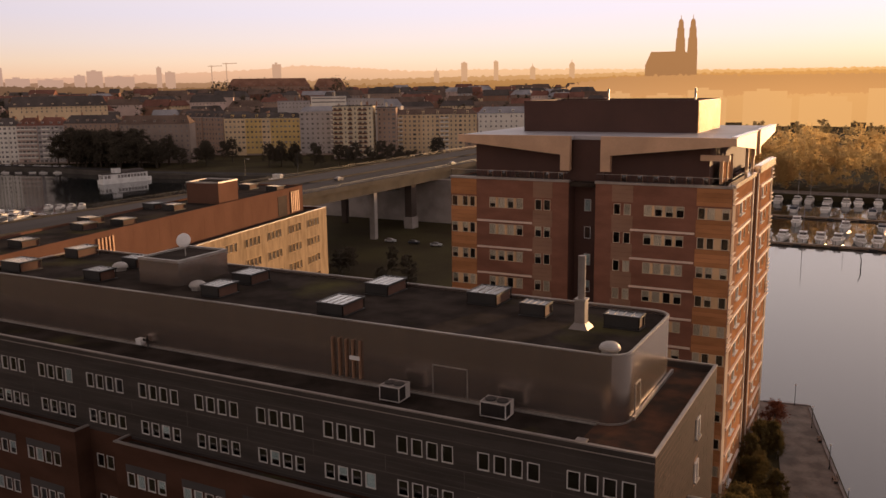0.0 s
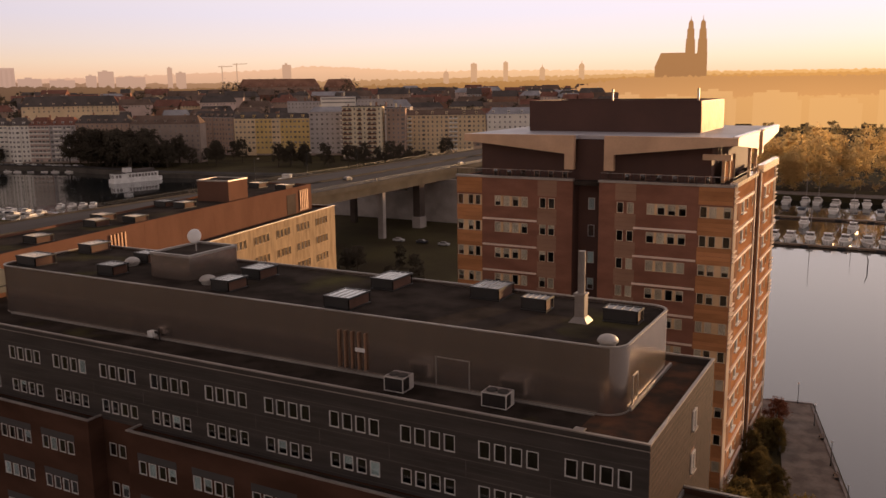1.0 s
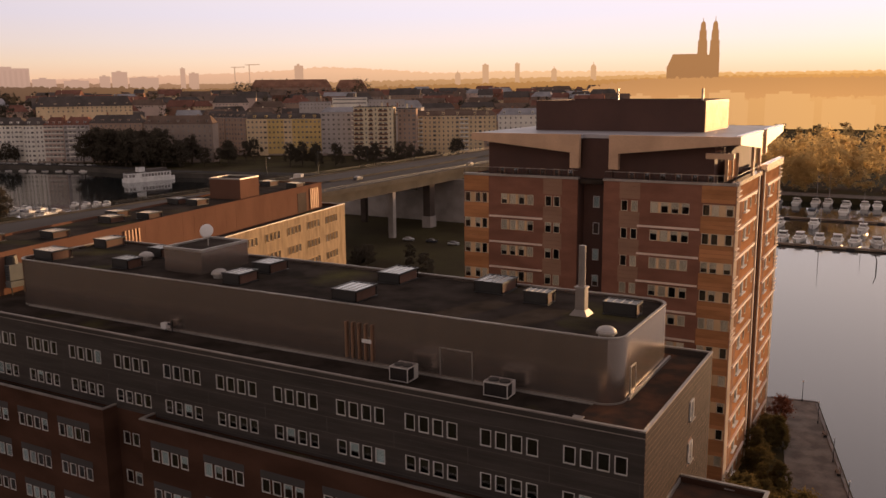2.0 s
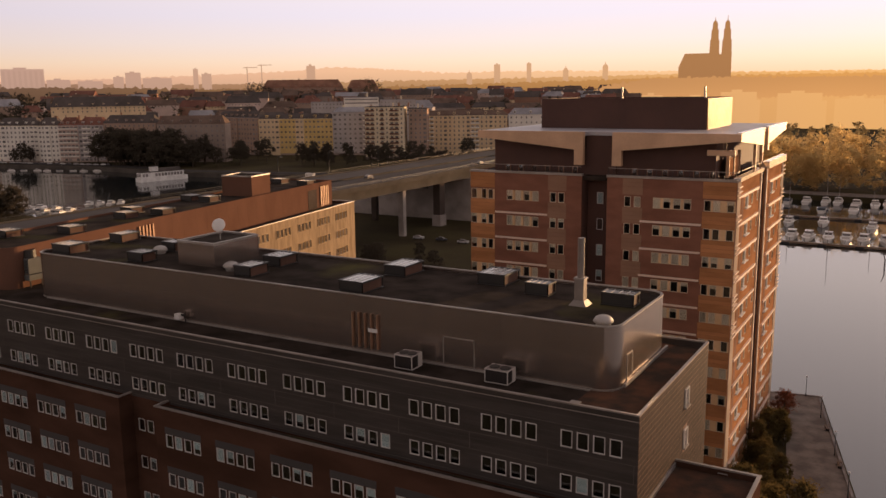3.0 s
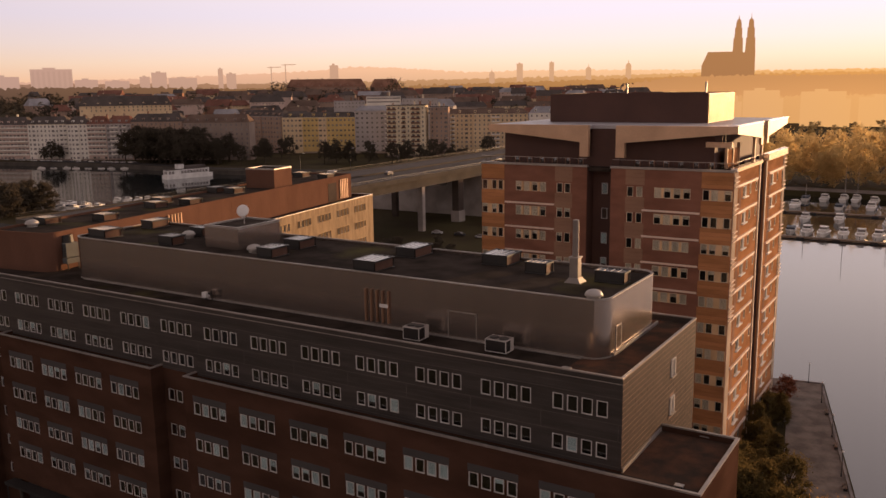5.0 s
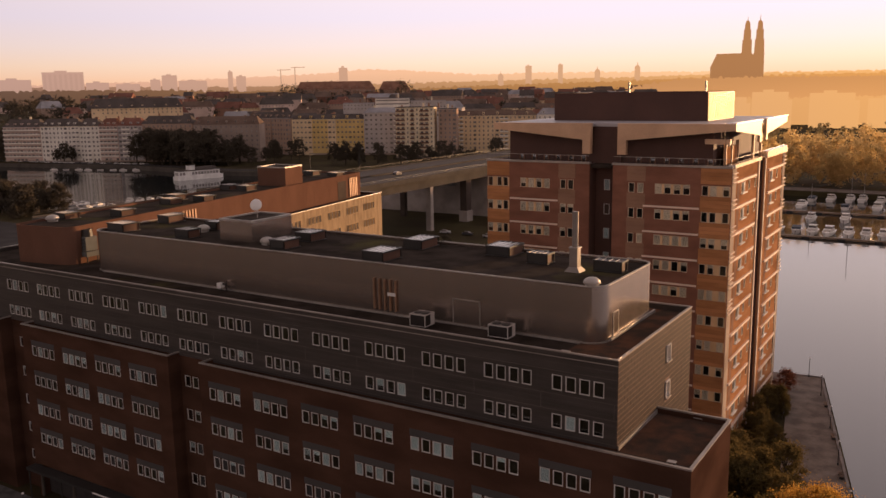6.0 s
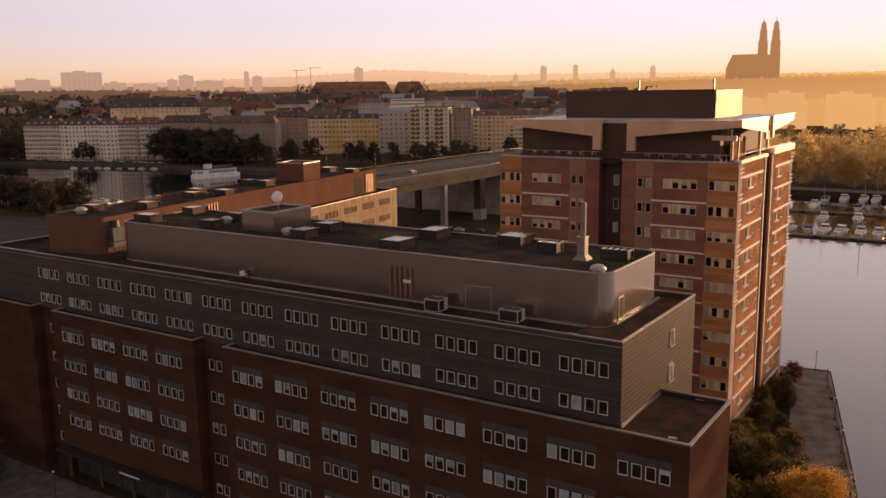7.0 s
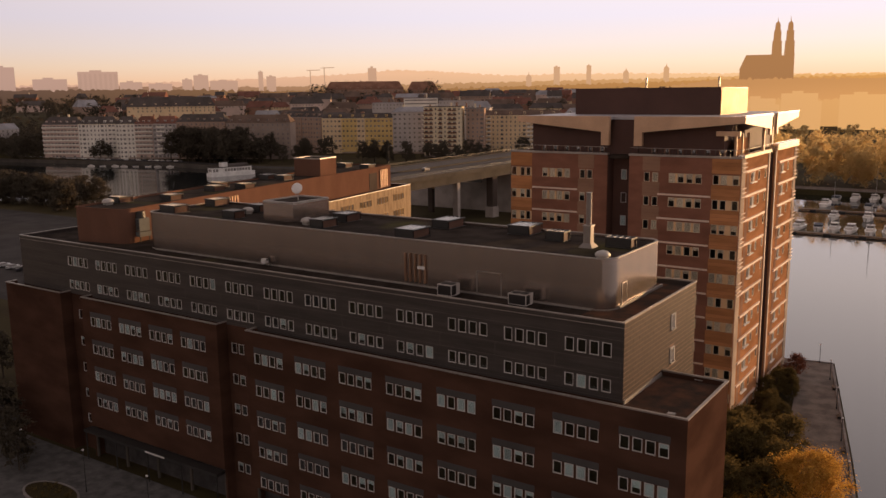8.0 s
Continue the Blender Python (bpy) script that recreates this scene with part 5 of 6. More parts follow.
def hip_roof(w, d, z0, h, over=0.5, gable=False):
    bm = bmesh.new()
    k = min(w, d) * (0.5 if gable else 0.42)
    e = -over if gable else k * 0.6
    lo = [bm.verts.new(p) for p in ((-over, -over, z0), (w + over, -over, z0), (w + over, d + over, z0), (-over, d + over, z0))]
    t = d / 2 - 0.3 if gable else k
    hi = [bm.verts.new(p) for p in ((e, t, z0 + h), (w - e, t, z0 + h), (w - e, d - t, z0 + h), (e, d - t, z0 + h))]
    bm.faces.new(hi)
    bm.faces.new(lo[::-1])
    for i in range(4):
        bm.faces.new((lo[i], lo[(i + 1) % 4], hi[(i + 1) % 4], hi[i]))
    return bm


def runs(columns):
    """Runs of neighbouring columns, as (first, past the last)."""
    out = []
    for c in sorted(columns):
        if out and out[-1][1] == c:
            out[-1][1] = c + 1
        else:
            out.append([c, c + 1])
    return out


def apartment(left, right, z0, z1, depth, wall, roof, roof_h, floors, cols, label, balconies=(), flat=False, chimneys=2, rows=None, name="apartment_building", rail="white", bands=False,
              bays=(), dormers=0, second="", joined=False, gable=False):
    (xa, ya), (xb, yb) = left, right
    w = math.hypot(xb - xa, yb - ya)
    o = thing(name, (xa, ya, z0), math.degrees(math.atan2(yb - ya, xb - xa)), label, "building")
    top = z1 - z0
    r = random.Random(int(xa * 7 + ya))
    part("wall", boxes((0, w, 0, depth, -6, top)), PLASTER[wall], o, local=True)
    if flat:
        part("roof", boxes((-0.3, w + 0.3, -0.3, depth + 0.3, top, top + 0.5)), TILE[roof], o, local=True)
    else:
        part("roof", hip_roof(w, depth, top, roof_h, gable=gable), TILE[roof], o, local=True)
    for i in range(chimneys):
        x = r.uniform(0.12, 0.88) * w
        part("chimney", boxes((x, x + r.uniform(0.9, 1.8), depth * 0.45, depth * 0.45 + 0.9, top, top + roof_h + r.uniform(0.6, 2.0))), PLASTER[r.choice(("red", "brown", "cream"))], o, local=True)
    step, up = w / cols, top / floors
    if dormers:
        me = mesh_of("dormer", boxes((0, 1.7, -0.1, 3.2, 0, 1.75), (-0.2, 1.9, -0.35, 3.4, 1.75, 1.95)), PLASTER[wall])
        pane = far_window(1.1, 1.1)
        for i in range(dormers):
            x = (i + 0.5 + r.uniform(-0.12, 0.12)) * w / dormers - 0.85
            part("dormer", me, None, o, local=True).matrix_basis = pose(x, 1.1, top + 0.9)
            part("window", pane, None, o, local=True).matrix_basis = pose(x + 0.3, 1.0, top + 1.25)
    if bands:
        for k in (range(floors) if rows is None else rows):
            part("window_band", boxes((1.0, w - 1.0, -0.05, -0.004, k * up + 1.2, k * up + 2.5)), DARK_GLASS, o, local=True)
        return o
    if joined:
        for k in (range(floors) if rows is None else rows):
            tagged(part("glazing", boxes(*[((c + 0.5) * step - 0.55, (c + 0.5) * step + 0.55, -0.05, -0.004, k * up + 0.9, k * up + 2.3) for c in range(cols) if r.random() > 0.08]), DARK_GLASS, o, local=True), kind="stuff")
        return o
    # plinth, cornice and projecting bays
    part("plinth", boxes((-0.05, w + 0.05, -0.12, -0.004, -4, 1.0)), PLASTER["dark"], o, "darker plinth", local=True)
    part("cornice", boxes((-0.1, w + 0.1, -0.45, -0.004, top - 0.35, top - 0.003)), PLASTER["cream" if wall in ("yellow", "white", "cream", "beige") else "grey"], o, local=True)
    for c0, c1 in bays:
        part("bay", boxes((c0 * step, c1 * step, -1.1, -0.004, -4, top - 0.36)), PLASTER[second or wall], o, local=True)
    out = {c: -1.1 for c0, c1 in bays for c in range(c0, c1)}
    size = r.choice(((1.3, 1.5), (1.5, 1.45), (1.1, 1.6)))
    me, wide = far_window(*size), far_window(2.2, size[1])
    deck = {}
    for f in (range(floors) if rows is None else rows):
        for c0, c1 in runs(balconies) if f > 0 else ():
            n = (c1 - c0) * step
            if n not in deck:
                deck[n] = mesh_of("balcony", boxes((0.2, n - 0.2, -1.5, -1.4, -0.15, 0.95), (0.2, 0.3, -1.4, -0.004, -0.15, 0.95), (n - 0.3, n - 0.2, -1.4, -0.004, -0.15, 0.95), (0.3, n - 0.3, -1.4, -0.004, -0.15, 0)), PLASTER[rail])
            part("balcony", deck[n], None, o, local=True).matrix_basis = pose(c0 * step, out.get(c0, 0), f * up + 0.45)
        for c in range(cols):
            if f == 0 and r.random() < 0.35:
                continue
            big = c in balconies or (c * 7 + int(w)) % 5 == 0
            part("window", wide if big else me, None, o, local=True).matrix_basis = pose((c + 0.5) * step - (1.1 if big else size[0] / 2), out.get(c, 0), f * up + 0.95)
    # the end towards the lake
    for f in (range(floors) if rows is None and w > 25 else ()):
        tagged(part("glazing", boxes(*[(w + 0.004, w + 0.05, depth * (c + 0.5) / 3 - 0.6, depth * (c + 0.5) / 3 + 0.6, f * up + 1.0, f * up + 2.4) for c in range(3)]), DARK_GLASS, o, local=True), kind="stuff")
    return o


apartment((-664, 391), (-634.2, 404), 1.5, 29.5, 14, "pink", "black", 6, 8, 10, "pink plastered waterfront block with long pale balconies", balconies=range(0, 10), dormers=5)
apartment((-633.9, 404), (-604, 418), 1.5, 29.7, 14, "white", "black", 6, 8, 10, "white plastered waterfront block under a dark roof", balconies=(8, 9), dormers=5)
apartment((-603.8, 418), (-589, 425), 1.5, 29.6, 14, "white", "black", 6, 8, 5, "narrow white plastered waterfront block", bays=((1, 3),), dormers=2)
apartment((-588.8, 425.1), (-574.8, 431.8), 1.5, 29.6, 14, "pink", "red", 6, 8, 5, "waterfront block with white balconies across its front", balconies=range(0, 5), dormers=3)
apartment((-574.6, 432), (-556, 440.5), 1.5, 29.7, 14, "grey", "red", 6, 8, 6, "grey plastered waterfront block with balconies", balconies=(1, 2, 4), dormers=3)
apartment((-555.8, 440.6), (-518, 458), 1.5, 31, 14, "brown", "black", 6, 8, 11, "dark brown waterfront block behind trees", dormers=6, joined=True)
apartment((-517.5, 458.5), (-470, 482), 1.5, 30, 14, "dark", "brown", 6, 8, 13, "dark brick block behind trees", dormers=7, joined=True)
apartment((-545, 548), (-491, 541.8), 1.5, 32, 16, "brown", "black", 5, 8, 15, "brown plastered block with a dark roof", dormers=7, bays=((5, 8),))
apartment((-490.2, 542.3), (-433.4, 568), 1.5, 31, 16, "yellow", "black", 4, 7, 18, "deep yellow plastered block under a dark roof", bays=((0, 5), (9, 11)), dormers=6, second="beige")
apartment((-432, 566), (-386.2, 587), 1.5, 36, 16, "grey", "grey", 4, 9, 12, "grey plastered block with a column of white balconies", balconies=(6, 7))
apartment((-385.9, 546.8), (-358.4, 559.6), 1.5, 40.5, 18, "cream", "black", 2, 11, 8, "tall cream block with stacked brown balconies", balconies=(0, 1, 3, 5, 6), flat=True, rail="rust")
apartment((-358, 566), (-345, 572), 1.5, 39, 14, "brown", "black", 2, 11, 4, "narrow brown block with a flat roof", flat=True)
apartment((-366.8, 590.9), (-300, 621), 1.5, 32.6, 16, "beige", "brown", 4, 9, 20, "long beige block with white balconies", balconies=(2, 3, 12, 13), bays=((8, 11),), dormers=6)
apartment((-299, 622), (-240, 648), 1.5, 33, 16, "white", "grey", 5, 8, 16, "pale block with a grey tent roof", dormers=6, joined=True)
apartment((-484, 640), (-400, 672), 6, 37, 16, "grey", "grey", 3, 8, 20, "long grey office block with window bands", rows=(6, 7), flat=True, bands=True)
apartment((-250, 500), (-196, 512), 1.2, 20, 14, "brown", "brown", 1, 5, 10, "brown brick block beyond the bridge", flat=True)


def town():
    rng = random.Random(21)
    for row, d in enumerate((800, 845, 895, 950, 1010, 1080, 1160, 1250, 1350, 1470, 1620)):
        az = 63.0
        while az > 16:
            wide = rng.uniform(15, 44)
            step = math.degrees(wide / d)
            mid = radians(az - step / 2)
            skip = rng.random() < (0.12 if row < 6 else 0.25) or (row == 0 and (az < 46 or az > 54)) or (row == 1 and (az < 40 or az > 57)) or (az > 54.5 and rng.random() < 0.8)
            if not skip:
                far = d + rng.uniform(-16, 16)
                x, y = 17 - far * math.sin(mid), -23 + far * math.cos(mid)
                turn = mid + radians(rng.choice((-22, -12, -5, 0, 5, 12, 22)))
                p, q = (x - wide / 2 * math.cos(turn), y - wide / 2 * math.sin(turn)), (x + wide / 2 * math.cos(turn), y + wide / 2 * math.sin(turn))
                z = rise(*p)
                roof = rng.choice(("black", "black", "black", "red", "brown", "brown", "red", "grey"))
                apartment(p, q, z, z + rng.uniform(9, 17), rng.uniform(12, 17), rng.choice(("white", "pink", "brown", "beige", "red", "brown", "dark", "dark", "pink", "grey", "rust", "red")),
                          roof, rng.uniform(5, 8.5), 5, max(4, int(wide / 3.6)), "plastered town house under a %s pitched roof" % {"black": "dark", "red": "red tiled", "brown": "brown", "grey": "pale grey"}[roof],
                          chimneys=1, rows=(3, 4) if row < 4 else (4,), name="town_house", joined=True, gable=rng.random() < 0.4)
            az -= step + rng.uniform(-0.1, 0.35)


town()
apartment((-694, 496), (-643, 559), 12, 41.5, 15, "beige", "black", 9, 10, 20, "long beige block under a tall dark roof above the waterfront", rows=(8, 9), joined=True, dormers=8)
apartment((-846, 949), (-757, 1021), 30, 57.5, 26, "hill", "hill", 11, 6, 24, "long brick institution under a red roof on the hill", rows=(3, 4, 5), chimneys=6, name="hill_building", joined=True, dormers=11)
apartment((-752, 1024), (-716, 1051), 30, 55.5, 26, "hill", "hill", 12, 6, 10, "brick block with a red hipped roof on the hill", rows=(3, 4, 5), chimneys=6, name="hill_building", joined=True, dormers=4)
apartment((-576, 719), (-549, 738), 8, 41, 16, "grey", "grey", 3, 9, 9, "low grey office building with a pale flat roof", rows=(7, 8), flat=True, joined=True)
apartment((-548, 739), (-518, 760), 8, 45.5, 16, "white", "grey", 3, 10, 10, "white office building with a pale flat roof", rows=(8, 9), flat=True, bands=True)
apartment((-517, 761), (-486, 783), 8, 42.5, 16, "grey", "grey", 3, 9, 10, "grey office building with a pale flat roof", rows=(7, 8), flat=True, joined=True)


# ---- the bridge ----
def bridge():
    o = thing("road_bridge", (-176, 280, -1.5), label="long concrete road bridge on slab piers over the water", category="bridge")
    part("deck", boxes((-204, -166, 120, 470, 20.4, 21.6)), CONCRETE, o)
    part("girder", boxes((-202.5, -199, 120, 470, 17.2, 20.4)), CONCRETE, o)
    part("girder", boxes((-171, -167.5, 120, 470, 17.2, 20.4)), CONCRETE, o)
    part("roadway", boxes((-202, -168, 120, 470, 21.604, 21.65)), ROADWAY, o)
    part("edge_beam", boxes((-166.4, -166, 120, 470, 21.6, 22.0), (-204, -203.6, 120, 470, 21.6, 22.0)), CONCRETE, o)
    part("median", boxes((-185.3, -184.7, 120, 470, 21.65, 22.3)), CONCRETE, o)
    for x in (-166.25, -203.8):
        part("rail", boxes((x, x + 0.08, 120, 470, 23.0, 23.1), (x, x + 0.06, 120, 470, 22.5, 22.55)), DARK_METAL, o)
    post = mesh_of("rail_post", boxes((0, 0.08, 0, 0.08, 0, 1.1)), DARK_METAL)
    for i in range(110):
        part("rail_post", post, None, o).matrix_basis = pose(-166.25, 150 + i * 2.5, 22.0)
    # Shaded piers get the dark tone, the sunlit one at 262 the pale.
    for y in (234, 290, 346, 402):
        part("pier", boxes((-202, -199.6, y - 1.0, y + 1.0, -5, 17.2)), PIER_DARK, o, "concrete slab pier, shade put into its dark colour")
    part("pier", boxes((-170.2, -168.0, 261, 263, -5, 17.2)), PIER, o, "concrete pier, sunlight put into its pale colour")
    for y in (290, 346, 374, 402, 430):
        part("pier", boxes((-171, -168.0, y - 2.0, y + 2.0, -5, 17.2)), PIER_DARK, o, "concrete slab pier, shade put into its dark colour")
        part("pier_foot", boxes((-171.4, -167.6, y - 2.4, y + 2.4, -5, 4.5)), PIER, o, "paler pier foot")
    return o


bridge()
single("abutment_wall", boxes((-186, -132, 309, 313, -2, 17.2), (-262, -186, 309, 313, -2, 11.5)), PIER, "brown concrete retaining wall under the bridge", "wall")


# ---- boats, cars, lamps ----
HULL = material("white_boat_hull", (0.72, 0.68, 0.63), 0.4, 0, 0.15, 3, 6, 0.03, per_object=0.4)
TARP = material("dark_boat_cover", (0.06, 0.07, 0.09), 0.7, 0, 0.3, 3, 6, 0.1, per_object=0.3)
TIMBER = material("grey_pontoon_timber", (0.22, 0.15, 0.1), 0.85, 0, 0.3, 3, 8, 0.2)


def hull_mesh(w, l, h):
    bm = bmesh.new()
    rings = []
    for k, (f, s) in enumerate(((0, 0.85), (0.3, 1.0), (0.6, 0.92), (0.82, 0.6), (1.0, 0.06))):
        y, sheer = f * l, h + 0.35 * f * f
        rings.append([bm.verts.new(p) for p in ((-w / 2 * s, y, sheer), (-w / 2 * s * 0.75, y, 0.05), (0, y, -0.3 + 0.2 * f), (w / 2 * s * 0.75, y, 0.05), (w / 2 * s, y, sheer))])
    for a, b in zip(rings[:-1], rings[1:]):
        for i in range(4):
            bm.faces.new((a[i], a[i + 1], b[i + 1], b[i]))
        bm.faces.new((a[4], a[0], b[0], b[4]))
    bm.faces.new(rings[0][::-1])
    return bm


def motor_boat(w, l, label, sail=False, cover=False):
    o = thing("sailing_boat" if sail else "motor_boat", label=label, category="boat", group="moored boats")
    part("hull", hull_mesh(w, l, 1.0), HULL, o, local=True)
    if cover:
        part("cover", boxes((-w * 0.4, w * 0.4, 0.3, l * 0.6, 1.0, 1.7)), TARP, o, "dark canvas cover", local=True)
    else:
        bm = bmesh.new()
        prism(bm, [(-w * 0.38, l * 0.25), (w * 0.38, l * 0.25), (w * 0.3, l * 0.72), (-w * 0.3, l * 0.72)], 1.0, 1.8)
        part("cabin", bm, HULL, o, local=True)
        part("windscreen", prism(bmesh.new(), [(-w * 0.36, l * 0.3), (w * 0.36, l * 0.3), (w * 0.27, l * 0.5), (-w * 0.27, l * 0.5)], 1.8, 2.35), DARK_GLASS, o, "dark windscreen", local=True)
        part("hard_top", prism(bmesh.new(), [(-w * 0.37, l * 0.22), (w * 0.37, l * 0.22), (w * 0.27, l * 0.48), (-w * 0.27, l * 0.48)], 2.35, 2.45), HULL, o, local=True)
    if sail:
        part("mast", tube(bmesh.new(), 0, l * 0.55, 1.0, 11.5, 0.09, 0.05, 8), GALVANISED, o, local=True)
        part("boom", boxes((-0.07, 0.07, l * 0.1, l * 0.55, 2.7, 2.85)), TARP, o, local=True)
    return o


def moor(spots, seed):
    rng = random.Random(seed)
    first = {}
    for x, y, turn in spots:
        k = rng.choice((0, 1, 1) if x < -364 else (0, 0, 0, 1, 2))
        m = pose(x, y, -1.45, 0, 0, turn + rng.uniform(-4, 4))
        s = 0.62 if x < -400 else 1.35 if y > 300 else 1.0
        if k not in first:
            first[k] = (motor_boat(3.2, 9.5, "white motor boat with a dark windscreen moored at a pontoon") if k == 0 else
                        motor_boat(2.8, 8, "white boat under a dark canvas cover", cover=True) if k == 1 else
                        motor_boat(3.0, 10, "white sailing boat with a bare mast", sail=True))
            first[k].matrix_basis = m
            first[k].scale = (s, s, s)
        else:
            copy_thing(first[k], m).scale = (s, s, s)


spots = [(-66 + i * 6.1, 323.5, 180 + (0 if i % 3 else 6)) for i in range(20)]
spots = [(x, y + 10, t) for x, y, t in spots]
for j, y in enumerate((364, 398)):
    spots += [(-60 + i * 6.2 + j * 1.5, y + (i * 5) % 7, 0 if j % 2 else 180) for i in range(17) if (i * 7 + j * 3) % 5 > 2]
for i in range(14):
    spots.append((-58 + i * 7.1 + (i % 3), 424 + (i % 4) * 1.5, 0))
for i in range(13):
    spots.append((-392 + i * 3.7, 243 + (i % 3) * 4.5, 20))
for i in range(4):
    spots.append((-362 + i * 3.6, 272 + i * 3.5, 35))
for i in range(17):
    spots.append((-588 + i * 9.1, 379.5 + i * 3.3 + (i % 3), -66))
moor(spots, 4)


def pontoon(x0, x1, y, label):
    o = thing("pontoon", ((x0 + x1) / 2, y, -1.5), label=label, category="pontoon", group="pontoons")
    n = int((x1 - x0) / 6)
    for i in range(n):
        x = x0 + i * 6
        part("deck_section", boxes((x + 0.05, x + 5.95, y - 1.1, y + 1.1, -1.3, -0.7)), TIMBER, o)
    for i in range(n // 2):
        x = x0 + 5 + i * 12
        part("float", boxes((x, x + 2.6, y - 1.5, y - 1.12, -1.6, -0.85)), DARK_METAL, o)
    return o


pontoon(-72, 66, 317.5, "long timber pontoon with floats")
pontoon(-66, 60, 384, "grey timber pontoon among boats")
pontoon(-396, -342, 257.5, "timber pontoon by the near bank")


HOUSE_HULL = material("grey_white_houseboat_paint", (0.72, 0.70, 0.67), 0.6, 0, 0.2, 3, 6, 0.05)


def houseboat():
    o = thing("houseboat", (-428, 381, -1.5), 76, "long white houseboat with dark windows and a dark upper deck", "boat")
    part("hull", prism(bmesh.new(), [(-17, -3.4), (14, -3.6), (17.5, 0), (14, 3.6), (-17, 3.4)], -0.5, 1.9), HOUSE_HULL, o, local=True)
    part("cabin", boxes((-16.2, 13.2, -3.0, 3.0, 1.9, 4.7)), HOUSE_HULL, o, local=True)
    part("roof", boxes((-16.7, 13.7, -3.4, 3.4, 4.7, 5.0)), TILE["black"], o, local=True)
    part("upper_deck", boxes((-3.6, 11, -2.6, 2.6, 5.0, 6.3)), TILE["black"], o, local=True)
    part("wheelhouse", boxes((-8.5, -4, -1.8, 1.8, 5.0, 7.4)), HOUSE_HULL, o, local=True)
    part("wheelhouse_roof", boxes((-8.8, -3.7, -2.0, 2.0, 7.4, 7.6)), TILE["black"], o, local=True)
    for i in range(13):
        if i not in (2, 3):
            x = -15.4 + i * 2.15
            part("window", boxes((x, x + 1.6, -3.04, -3.004, 2.6, 4.0)), DARK_GLASS, o, local=True)
    for i in range(3):
        part("window", boxes((-16.24, -16.204, -2.4 + i * 1.8, -1.2 + i * 1.8, 2.6, 4.0)), DARK_GLASS, o, local=True)
    o.scale = (1.0, 1.0, 1.25)
    return o


houseboat()


def kiosk(x, y):
    o = thing("river_boat", (x, y, -1.5), 10, "small white passenger boat with a glazed wheelhouse", "boat")
    part("hull", boxes((-7, 7, -2.2, 2.2, 0, 1.8)), HULL, o, local=True)
    part("cabin", boxes((-5, 5, -1.9, 1.9, 1.8, 4.4)), HULL, o, local=True)
    part("wheelhouse", boxes((-2.5, 2.5, -1.6, 1.6, 4.4, 7)), HULL, o, local=True)
    for i in range(4):
        part("window", boxes((-4.4 + i * 2.3, -2.8 + i * 2.3, -1.94, -1.904, 2.6, 3.8)), DARK_GLASS, o, local=True)
    return o


kiosk(-322, 398)


def car(mat, label):
    o = thing("car", label=label, category="car", group="parked cars")
    part("body", prism(bmesh.new(), rounded(-2.1, 2.1, -0.88, 0.88, 0.4, 3), 0.35, 0.95), mat, o, local=True)
    bm = bmesh.new()
    lo = [bm.verts.new(p) for p in ((-1.6, -0.8, 0.95), (1.1, -0.8, 0.95), (1.1, 0.8, 0.95), (-1.6, 0.8, 0.95))]
    hi = [bm.verts.new(p) for p in ((-1.1, -0.62, 1.45), (0.4, -0.62, 1.45), (0.4, 0.62, 1.45), (-1.1, 0.62, 1.45))]
    for i in range(4):
        bm.faces.new((lo[i], lo[(i + 1) % 4], hi[(i + 1) % 4], hi[i]))
    bm.faces.new(hi)
    part("cabin", bm, DARK_GLASS, o, local=True)
    for x in (-1.3, 1.3):
        for y in (-0.8, 0.8):
            bm = tube(bmesh.new(), 0, 0, -y - 0.1, -y + 0.1, 0.33, n=8)
            bm.transform(pose(x, 0, 0.33, 90, 0, 0))
            part("wheel", bm, DARK_METAL, o, local=True)
    return o


FAR_ROAD = material("worn_grey_asphalt", (0.062, 0.056, 0.053), 0.95, 0, 0.3, 1, 2, 0.1, spec=0.05)
CAR_PAINT = [material("car_paint_" + n, c, 0.3, 0.2, 0.1, 3, 6, 0) for n, c in (("silver", (0.45, 0.45, 0.45)), ("dark", (0.04, 0.04, 0.05)), ("white", (0.65, 0.65, 0.63)))]
kinds = [car(CAR_PAINT[0], "silver car parked at the kerb"), car(CAR_PAINT[1], "dark car parked at the kerb"), car(CAR_PAINT[2], "white car parked at the kerb")]
rng = random.Random(8)
for i, k in enumerate(kinds):
    k.matrix_basis = pose(-640 + i * 6, 399 + i * 1.2, 1.34, 0, 0, 14)
for i in range(28):
    f = i / 28
    copy_thing(rng.choice(kinds), pose(-690 + 170 * f, 383 + 32 * f + 1.5 + rng.uniform(-1, 1) + 4, 1.34, 0, 0, 14 + rng.uniform(-5, 5)))
for i in range(4):
    copy_thing(kinds[1], pose(-170 - (i % 2) * 10, 200 + i * 61 + rng.uniform(-5, 5), 21.66, 0, 0, 90))
for i in range(8):
    copy_thing(rng.choice(kinds), pose(-210 - (i % 8) * 5.2, 120 + (i // 8) * 9, 0.04, 0, 0, 100 + rng.uniform(-5, 5)))


for i in range(5):
    copy_thing(kinds[i % 2], pose(-160 + i * 9.5, 258 + rng.uniform(-2, 2), 0.02, 0, 0, 5))


